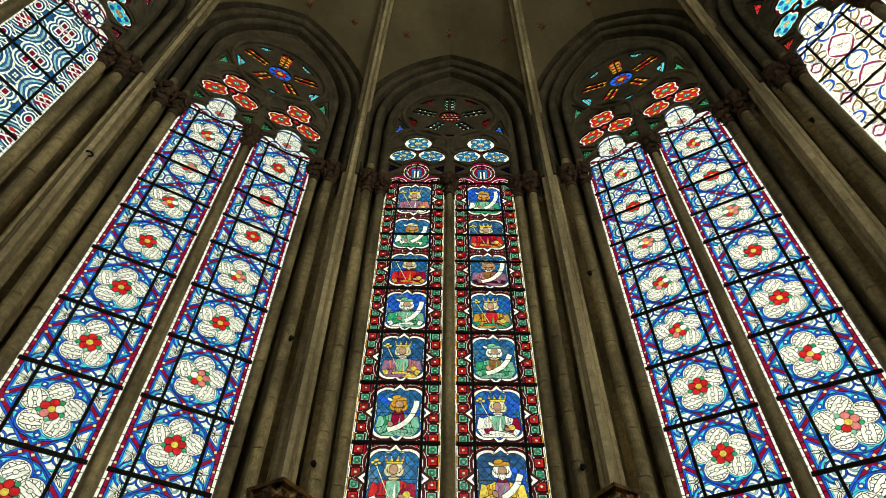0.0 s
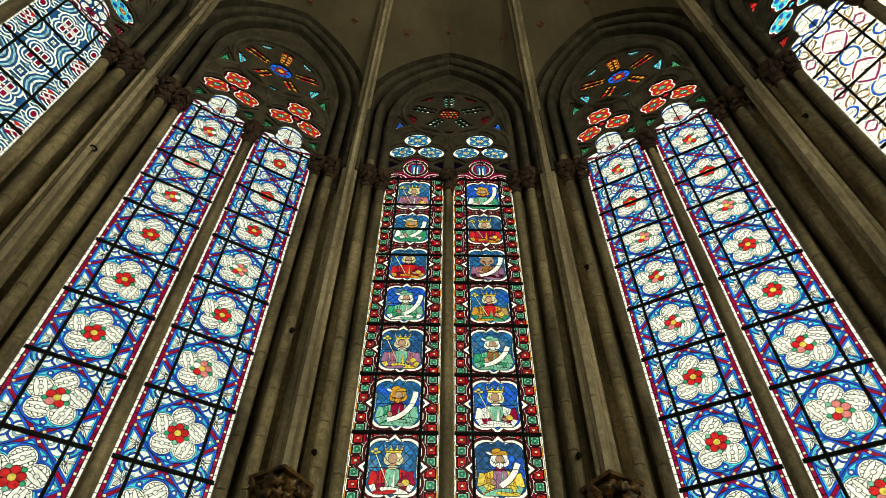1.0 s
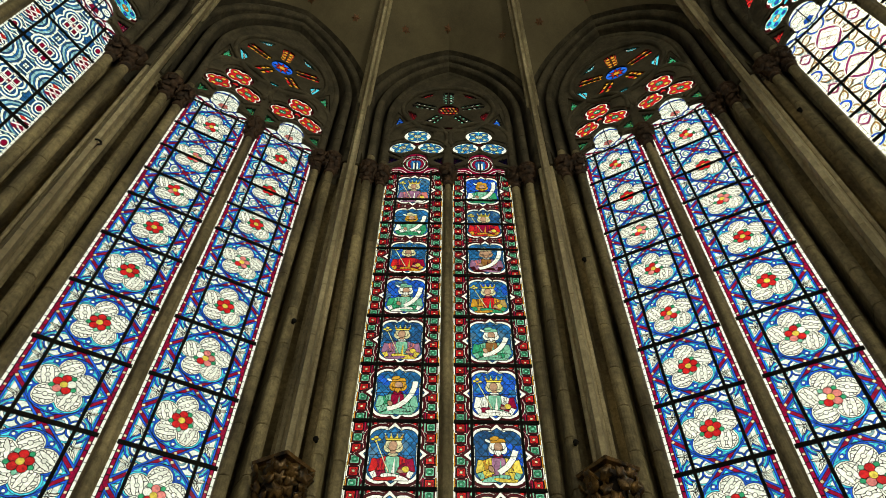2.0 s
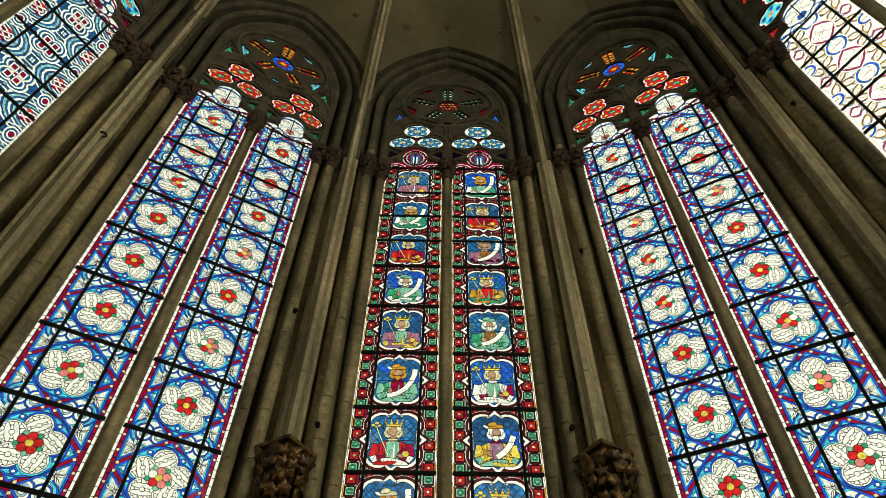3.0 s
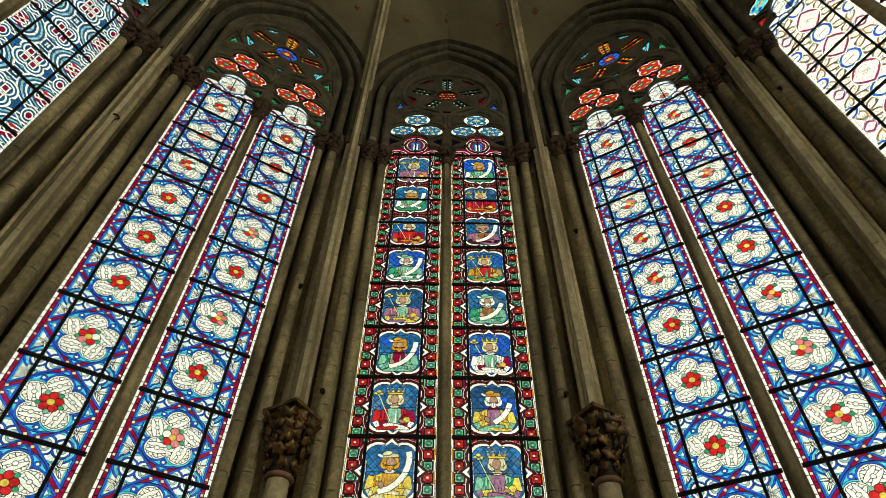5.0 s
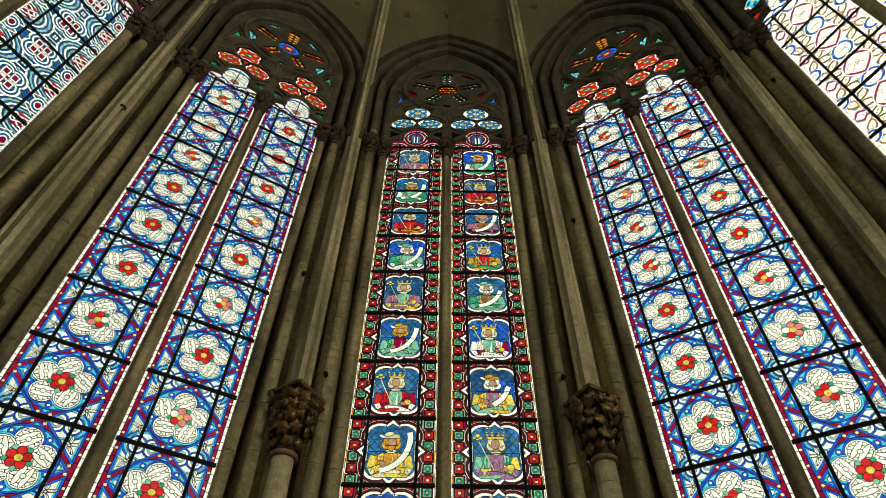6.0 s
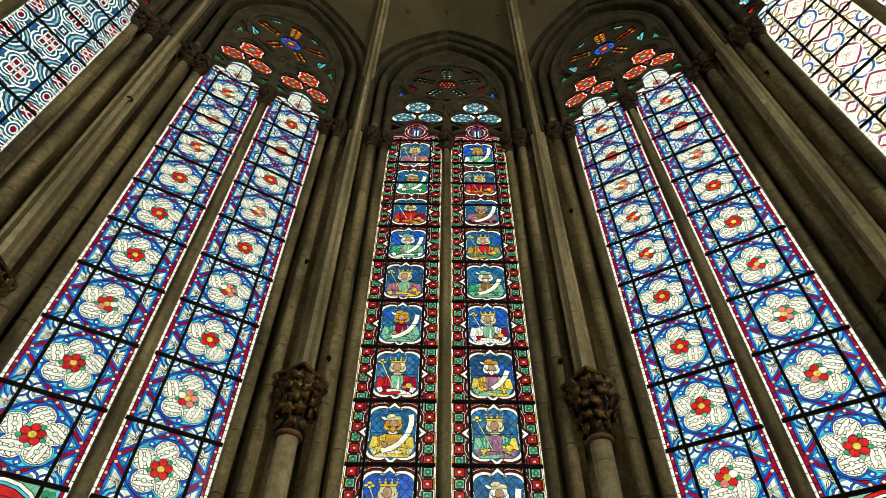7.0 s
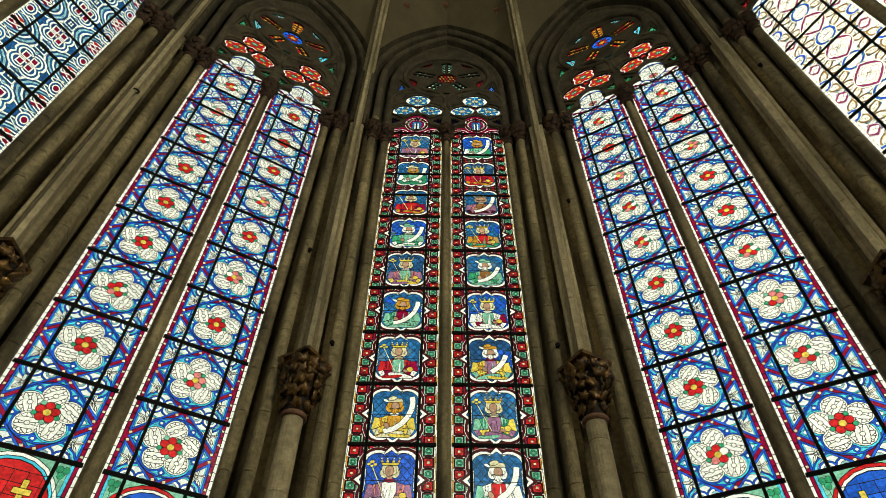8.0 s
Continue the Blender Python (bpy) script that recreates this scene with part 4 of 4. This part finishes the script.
MESHES = {
    "rosette red": design_rosette(LW, PH, ["red"], "yellow", rng).meshes(),
    "rosette pink": design_rosette(LW, PH, ["red", "red", "pink", "red", "white"], "yellow", rng).meshes(),
    "rosette pale": design_rosette(LW, PH, ["pink", "white", "red", "pink"], "yellow", rng).meshes(),
    "arabesque": design_arabesque(LW, PH, rng).meshes(),
    "rings": design_rings(LW, PH, rng).meshes(),
    "shield red": design_shield(LW, PH, True, rng).meshes(),
    "shield blue": design_shield(LW, PH, False, rng).meshes(),
}
NAMES = {
    "rosette": "leaded grisaille rosette panel with red petals and blue fillets",
    "arabesque": "leaded blue panel with white interlace and ruby cross",
    "rings": "leaded pale grisaille panel with magenta and blue rings",
    "shield": "leaded heraldic panel with gold crosses and green corners",
}


def top_panel(kind, k, i):
    """The panel that fills the trefoil head of a lancet."""
    m = Mosaic(rect(-LW / 2, LW / 2, 0, 0.62), "ruby" if kind == "figure" else "grisaille", "field")
    if kind == "figure":
        # bands of small red and white panes that follow the cusps
        for r, mat in ((0.215, "white"), (0.198, "wine"), (0.166, "mint"), (0.152, "white"), (0.138, "ruby"), (0.095, "steelblue")):
            m.add(circle(0, 0.32, r, 18, r * 1.16), mat, "arch " + mat, 0.005)
        m.add(rect(-0.075, 0.075, 0.18, 0.42), "steelblue", "niche", 0.004)
        for a in (-1, 1):
            m.add(rect(*sorted((a * 0.012, a * 0.042)), 0.16, 0.36), "white", "shaft", 0.004)
            for r, mat in ((0.190, "white"), (0.165, "ruby"), (0.130, "white"), (0.110, "wine"), (0.075, "green")):
                m.add(circle(a * 0.30, -0.02, r, 16), mat, "cusp " + mat, 0.005)
            for i in range(4):
                t = radians(90 + a * (-10 - 28 * i))
                m.add(circle(a * 0.30 + 0.148 * math.cos(t), -0.02 + 0.148 * math.sin(t), 0.014, 6), "cream", "bead", 0.003)
        for i in range(9):
            t = radians(22.5 * i)
            m.add(circle(0.176 * math.cos(t), 0.32 + 0.205 * math.sin(t), 0.014, 6), "cream" if i % 2 else "red", "bead %d" % (i % 2), 0.003)
    else:
        tone = {"rosette": ("white", "grisaille", "blue"), "arabesque": ("white", "slate", "ruby"), "rings": ("white", "grisaille", "blue")}[kind]
        m.add(circle(0, 0.31, 0.25, 18), tone[2], "", 0.004)
        m.add(circle(0, 0.31, 0.225, 18), tone[0], "", 0.004)
        for j in range(5):
            t = radians(72 * j + 18)
            m.add(circle(0.125 * math.cos(t), 0.31 + 0.125 * math.sin(t), 0.098, 12), tone[1], "", 0.005)
            m.add(circle(0.135 * math.cos(t), 0.31 + 0.135 * math.sin(t), 0.068, 12), tone[0], "", 0.0042)
            m.add(circle(0.135 * math.cos(t), 0.31 + 0.135 * math.sin(t), 0.040, 10, 0.026, 72 * j), tone[0], "", 0.0042)
        for j in range(5):
            t = radians(72 * j + 54)
            m.add(circle(0.045 * math.cos(t), 0.20 + 0.035 * math.sin(t), 0.036, 8, 0.030), "pink" if kind == "rosette" else tone[2], "", 0.004)
        for s in (-1, 1):
            for q in (0.17, 0.36):
                m.add(circle(s * q, 0.06, 0.10, 12), tone[2], "", 0.004)
                m.add(circle(s * q, 0.06, 0.082, 12), tone[0], "", 0.003)
                m.add(circle(s * q, 0.06, 0.05, 10), "pale" if kind == "rosette" else tone[1], "", 0.004)
                m.add(circle(s * q, 0.06, 0.026, 8), tone[0], "", 0.003)
            m.add(strip(s * 0.44, 0.16, s * 0.02, 0.0, 0.034), "ruby" if kind == "rosette" else tone[2], "", 0.004)
    m.add(strip(0, 0.0, 0, 0.6, 0.016), "lead", "lead", 0)
    return m


def window_bay(k, kind):
    label = {"figure": "tall pointed stained glass window with crowned half figures", "rosette": "tall pointed stained glass window with grisaille rosettes",
             "arabesque": "tall pointed stained glass window in blue and white interlace", "rings": "tall pointed stained glass window in pale grisaille with magenta rings"}[kind]
    win = empty("window_%d" % (k + 3), bay(k), label, "window", "", "structure")
    rg = random.Random(40 + k)
    for li, s in enumerate((-1, 1)):
        for i, (z0, z1) in enumerate(zip(EDGES, EDGES[1:])):
            mid = pose(s * LC, 0, (z0 + z1) / 2) @ Matrix.Diagonal((1, 1, (z1 - z0) / PH, 1))
            if kind == "figure":
                meshes = design_figure(LW, PH, figure_colours(9 - i, li), rg).meshes()
                place_panel(win, meshes, mid, "leaded panel with a half figure on diapered blue")
            elif kind == "rosette":
                if i < 1:
                    name = "shield red" if (li + k) % 2 else "shield blue"
                else:
                    name = rg.choice(["rosette red", "rosette red", "rosette red", "rosette pink", "rosette pink", "rosette pale"])
                place_panel(win, MESHES[name], mid, NAMES[name.split()[0]])
            else:
                place_panel(win, MESHES[kind], mid, NAMES[kind])
        place_panel(win, top_panel(kind, k, li).meshes(), pose(s * LC, 0.0, 11.18), "leaded trefoil head panel")
        # ironwork in front of the glass
        for z in BARS:
            bm = bmesh.new()
            hgt = 0.019 if z < 9 else 0.014
            box(bm, s * LC - LW / 2 + 0.012, s * LC + LW / 2 - 0.012, -0.028, -0.008, z - hgt, z + hgt)
            for j in range(5):
                x = s * LC - LW / 2 + LW * (j + 0.5) / 5
                box(bm, x - 0.010, x + 0.010, -0.034, -0.026, z - 0.010, z + 0.010)
            part("saddle_bar", bm, IRON, win)
        for q in (-0.26, 0.26):
            bm = bmesh.new()
            box(bm, s * LC + q - 0.015, s * LC + q + 0.015, -0.030, -0.010, SILL, 11.25)
            part("stanchion", bm, IRON, win)
        bm = bmesh.new()
        box(bm, s * LC - LW / 2, s * LC + LW / 2, -0.030, -0.012, 11.17, 11.19)
        part("saddle_bar", bm, IRON, win)
    style = {
        "figure": ("white", "steelblue", "cream", "cream", "blue", ("cream", "pale", "red"), "paint", "mint", "wine", "wine", "white"),
        "rosette": ("white", "red", "yellow", "green", "green", ("yellow", "mint", "amber"), "red", "amber", "sky", "blue", "red"),
        "arabesque": ("white", "sky", "blue", "amber", "ruby", ("white", "yellow", "ruby"), "blue", "red", "steel", "blue", "white"),
        "rings": ("white", "sky", "blue", "cream", "red", ("cream", "red", "yellow"), "green", "red", "mint", "green", "red"),
    }[kind]
    tracery(win, style, kind)
    # mullion with a roll on its face
    rg2, z = random.Random(k), SILL
    prof = [(-0.075, -0.08), (-0.075, 0.03), (-0.05, 0.06)] + roll(0, 0.085, 0.045, 200, -20, 8) + [(0.05, 0.06), (0.075, 0.03), (0.075, -0.08)]
    while z < 11.0:
        h = min(rg2.uniform(0.7, 1.1), 11.0 - z)
        bm = bmesh.new()
        loft(bm, [[(x * (1 - d), -v, z + q) for x, v in prof] for q, d in ((0, 0.04), (0.006, 0), (h - 0.008, 0), (h - 0.002, 0.04))])
        part("mullion_stone", bm, STONE, win)
        z += h
    for s in (-1, 1):
        jamb_blocks(win, s)
        arch_stones(win, s)
    # sill
    bm = bmesh.new()
    prism(bm, [(-1.6, SILL - 0.4), (1.6, SILL - 0.4), (1.6, SILL), (-1.6, SILL)], -FRONT - 0.05, 0.2)
    part("window_sill", bm, STONE, win)
    # wall over and under the window
    wall = empty("wall_%d" % (k + 3), bay(k), "plastered apse wall round a pointed window", "wall", "", "structure")
    bm = bmesh.new()
    box(bm, -1.62, 1.62, -FRONT, 0.25, 0.0, SILL - 0.4)
    part("wall_base", bm, DARKSTONE, wall)
    for s in (-1, 1):
        bm = bmesh.new()
        box(bm, *sorted((s * 1.62, s * 1.75)), -0.02, 0.4, 0, TOP)
        part("wall_core", bm, STONE, wall)
    # capitals on the jamb shafts and the mullion
    for s in (-1, 1):
        for u, v, r, j in ((0.048, 0.068, 0.064, 0), (0.246, 0.175, 0.068, 1)):
            capital("shaft_capital", bay(k) @ pose(s * (HALF + u), -v - 0.01, 10.76 - 0.05 * j), r, 0.42, 100 + 10 * k + 2 * j + s, False)
    capital("mullion_capital", bay(k) @ pose(0, -0.085, 10.80), 0.068, 0.42, 300 + k, False)
    return win


KINDS = {-2: "arabesque", -1: "rosette", 0: "figure", 1: "rosette", 2: "rings"}
for k, kind in KINDS.items():
    window_bay(k, kind)
for ob in [o for o in scene.objects if o.name.startswith(("shaft_capital", "mullion_capital"))]:
    tagged(ob, "dark weathered carved foliage capital on a window shaft", "capital", "window shaft capitals")

# ---------------------------------------------------------------- vault shafts
RIB = [(-0.050, -0.62), (-0.050, -0.15)] + roll(-0.082, -0.095, 0.035, 300, 50, 8) + [(-0.058, -0.055), (-0.066, -0.040), (-0.064, -0.012), (-0.050, 0.010), (-0.030, 0.118), (-0.026, 0.140)]
RIB = RIB + [(-x, y) for x, y in RIB[::-1]]


def pier(p):
    return Matrix.Translation(O) @ pose(0, 0, 0, 0, 0, -A * p) @ pose(0, RS, 0)


CAPZ = 5.18


def rib_line(t):
    """Inset and height of a rib's back at the angle t."""
    return REACH * (1 - math.cos(t)), BEND + RISE * math.sin(t)


def vault_shaft(p, seed):
    shaft = empty("vault_shaft", pier(p), "slender stone wall shaft carrying a moulded vault rib", "column", "vault shafts round the apse")
    rg, z = random.Random(seed), 0.0
    while z < CAPZ:
        h = min(rg.uniform(0.7, 1.0), CAPZ - z)
        bm = bmesh.new()
        lathe(bm, [(0.098, z), (0.102, z + 0.006), (0.102, z + h - 0.008), (0.098, z + h - 0.002)], 20)
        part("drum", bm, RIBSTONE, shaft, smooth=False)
        z += h
    z = CAPZ + 0.70
    while z < BEND:
        h = min(rg.uniform(0.55, 0.95), BEND - z)
        bm = bmesh.new()
        loft(bm, [[(x * k, -y * k, z + q) for x, y in RIB] for q, k in ((0, 0.95), (0.008, 1), (h - 0.011, 1), (h - 0.003, 0.95))])
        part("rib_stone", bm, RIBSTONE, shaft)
        z += h
    # the rib bends in to the crown of the vault, in voussoirs
    for b in range(8):
        bm, rings = bmesh.new(), []
        for i in range(4):
            t = math.pi / 2 * 0.985 * (b + 0.004 + i / 3 * 0.992) / 8
            inset, z = rib_line(t)
            n = Vector((REACH * math.sin(t), RISE * math.cos(t))).normalized()     # along the rib: inward, up
            rings.append([(x, -inset - max(y, -0.36) * n.y, z - max(y, -0.36) * n.x) for x, y in RIB])
        loft(bm, rings)
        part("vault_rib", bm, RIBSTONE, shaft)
    # masonry behind the shaft
    bm = bmesh.new()
    box(bm, -0.34, 0.34, 0.62, 0.95, 0, TOP)
    corner = math.copysign(math.floor(abs(p)) + 0.5, p)
    bmesh.ops.transform(bm, matrix=pier(p).inverted() @ pier(corner), verts=bm.verts)
    part("pier_core", bm, STONE, shaft)
    cap = capital("wall_shaft_capital", pier(p) @ pose(0, 0, CAPZ, 0, 0, 0), 0.112, 0.70, 500 + seed, True, 4)
    tagged(cap, "large foliage capital with worn gilding on a vault shaft", "capital", "gilded capitals")
    return shaft


for i, p in enumerate((-2.5, -1.5, -0.5, 0.5, 1.5, 2.5)):
    vault_shaft(p, i)

# ---------------------------------------------------------------- vault, nave, floor
def web_point(side, a, b, out=0.0):
    """A point of a vault cell in its bay: from the wall's arch (b = 0) to the rib (b = 1), from the springing (a = 0) to the crown (a = 1)."""
    cx, r = ARC - HALF, ARC + 0.578
    t = math.acos(cx / r) * a
    p = Vector((side * (r * math.cos(t) - cx), -FRONT + 0.012, SPRING + r * math.sin(t)))
    z = rib_line(math.pi / 2 * a)[1]
    rr = (RS + 0.10 + out) * math.cos(math.pi / 2 * a)
    q = Vector((side * rr * math.sin(radians(A / 2)), rr * math.cos(radians(A / 2)) - R, z + out))
    sag = 0.10 * math.sin(math.pi * b) * math.sin(math.pi * a)
    return p.lerp(q, b) + Vector((0, sag * 0.6, sag))


bm = bmesh.new()
for k in range(-3, 4):
    for side in [-1, 1] if abs(k) < 3 else [-k // 3]:
        for out in (0.0, 0.15):
            cols = [[bm.verts.new(bay(k) @ web_point(side, i / 18, j / 6, out)) for j in range(7)] for i in range(19)]
            for a, b in zip(cols, cols[1:]):
                for j in range(6):
                    f = (a[j], a[j + 1], b[j + 1], b[j])
                    bm.faces.new(f if (side > 0) == (out == 0) else f[::-1])
tagged(part("ceiling", bm, PLASTER, smooth=True), "dim plastered ribbed vault over the apse", "vault", "", "structure")

ring = [((REACH + 0.06) * math.cos(math.pi * i / 20), BEND + RISE * math.sin(math.pi * i / 20)) for i in range(21)]
ring += [(6.3 * math.cos(math.pi * i / 20), BEND + (RISE + 0.8) * math.sin(math.pi * i / 20)) for i in range(20, -1, -1)]
bm = bmesh.new()
loft(bm, [[(O.x + x, y, z) for x, z in ring] for y in (O.y, BACK)])
tagged(part("ceiling", bm, DARKSTONE), "dark stone nave vault behind the apse", "vault", "", "structure")

bm = bmesh.new()
box(bm, -8, 8, BACK - 0.5, 8.5, -0.3, 0.0)
tagged(part("floor", bm, FLOORING), "worn stone church floor", "floor", "", "structure")

# nave walls with tall clear openings that let the day in
def nave_wall(side, name):
    wall = empty(name, pose(0, 0, 0), "plain stone nave wall with tall openings", "wall", "", "structure")
    x0, x1 = sorted((O.x + side * 5.52, O.x + side * 6.1))
    opens = [(-2.0, 0.0)]
    y = O.y + 1.5
    for a, b in opens[::1]:
        bm = bmesh.new()
        prism(bm, [(x0, 0), (x1, 0), (x1, TOP), (x0, TOP)], b, y)
        part("wall_pier", bm, DARKSTONE, wall)
        for z0, z1 in ((0, 5.0), (10.6, TOP)):
            bm = bmesh.new()
            prism(bm, [(x0, z0), (x1, z0), (x1, z1), (x0, z1)], a, b)
            part("wall_panel", bm, DARKSTONE, wall)
        y = a
    bm = bmesh.new()
    prism(bm, [(x0, 0), (x1, 0), (x1, TOP), (x0, TOP)], BACK, y)
    part("wall_pier", bm, DARKSTONE, wall)
    for a, b in opens:
        lamp = new("window_daylight", bpy.data.lights.new("window_daylight", "AREA"))
        lamp.data.shape, lamp.data.size, lamp.data.size_y = "RECTANGLE", b - a, 5.4
        lamp.data.energy, lamp.data.color = LAMP_RIGHT if side > 0 else LAMP_LEFT, (1.0, 0.96, 0.80)
        y = (a + b) / 2
        lamp.matrix_world = look((O.x + side * 5.8, y, 7.8), (O.x, y, 7.8))


nave_wall(-1, "wall_left")
nave_wall(1, "wall_right")
west = empty("wall_back", pose(0, 0, 0), "plain stone end wall of the nave with a great window opening", "wall", "", "structure")
for x0, x1, z0, z1 in ((-6.2, -2.0, 0, TOP + 7), (2.0, 6.2, 0, TOP + 7), (-2.0, 2.0, 0, 8.5), (-2.0, 2.0, 16.0, TOP + 7)):
    bm = bmesh.new()
    box(bm, x0, x1, BACK - 0.4, BACK, z0, z1)
    part("wall_panel", bm, DARKSTONE, west)
lamp = new("window_daylight", bpy.data.lights.new("window_daylight", "AREA"))
lamp.data.shape, lamp.data.size, lamp.data.size_y = "RECTANGLE", 4.0, 7.4
lamp.data.energy, lamp.data.color = WEST, (1.0, 0.95, 0.78)
lamp.matrix_world = look((0, BACK - 0.2, 12.25), (0, 0, 12.25))

# ---------------------------------------------------------------- stars on the vault
def star(m, r, turn):
    bm = bmesh.new()
    ring = []
    for i in range(12):
        t = radians(30 * i + turn)
        q = r if i % 2 == 0 else r * 0.5
        ring.append((q * math.cos(t), q * math.sin(t)))
    base = [bm.verts.new((x, 0.01, z)) for x, z in ring]
    tip = bm.verts.new((0, -0.055, 0))
    for i in range(12):
        bm.faces.new((base[i], base[(i + 1) % 12], tip))
    bm.faces.new(base[::-1])
    ob = part("vault_star", bm, STAR)
    ob.matrix_basis = m
    tagged(ob, "dull gilded six-pointed star fixed to the vault", "star", "stars on the vault")


STARS = [(-1, 1, 0.65, 0.18), (0, -1, 0.64, 0.20), (0, -1, 0.99, 0.07), (0, 1, 0.55, 0.26), (1, -1, 0.61, 0.22), (-1, -1, 0.98, 0.04), (1, 1, 0.99, 0.06)]
for k, side, a, b in STARS:
    p = web_point(side, a, b)
    across, up = web_point(side, a, b + 0.03) - p, web_point(side, a + 0.02, b) - p
    n = across.cross(up).normalized()
    if n.y > 0 or n.z > 0:
        n = -n
    n = Vector((n.x, -abs(n.y), -abs(n.z))).normalized()
    m = n.to_track_quat("-Y", "Z").to_matrix().to_4x4()
    star(bay(k) @ Matrix.Translation(p) @ m, 0.125, 15 * k)


# ---------------------------------------------------------------- small ironwork left in the stone
def iron_pin(m):
    bm = bmesh.new()
    lathe(bm, [(0.020, 0.0), (0.020, 0.06), (0.030, 0.062), (0.030, 0.075), (0.012, 0.085)], 8)
    ob = part("iron_pin", bm, IRON)
    ob.matrix_basis = m @ pose(0, 0.02, 0, 90)
    tagged(ob, "short rusty iron pin set in a stone shaft", "pin", "iron pins in the stone")


for k, u, v, z in ((0, -1.266, 0.230, 6.20), (0, 1.266, 0.230, 6.21), (2, -1.266, 0.230, 9.76), (1, -1.266, 0.230, 8.76), (-1, 1.266, 0.230, 7.63)):
    iron_pin(bay(k) @ pose(u, -v, z))

bm = bmesh.new()
rings = []
for i in range(15):
    t = radians(-90 + 250 * i / 14)
    c = Vector((0.036 * math.cos(t), -0.12, 0.036 * math.sin(t))) if i else Vector((0, 0.04, -0.036))
    rings.append([c + Vector((0.012 * math.cos(q) * math.cos(t), 0.012 * math.sin(q), 0.012 * math.cos(q) * math.sin(t))) for q in [2 * math.pi * j / 6 for j in range(6)]])
loft(bm, rings)
hook = part("iron_hook", bm, IRON, smooth=True)
hook.matrix_basis = pier(-1.5) @ pose(0.03, -0.05, 8.88)
tagged(hook, "small bent iron hook in a vault shaft", "hook")
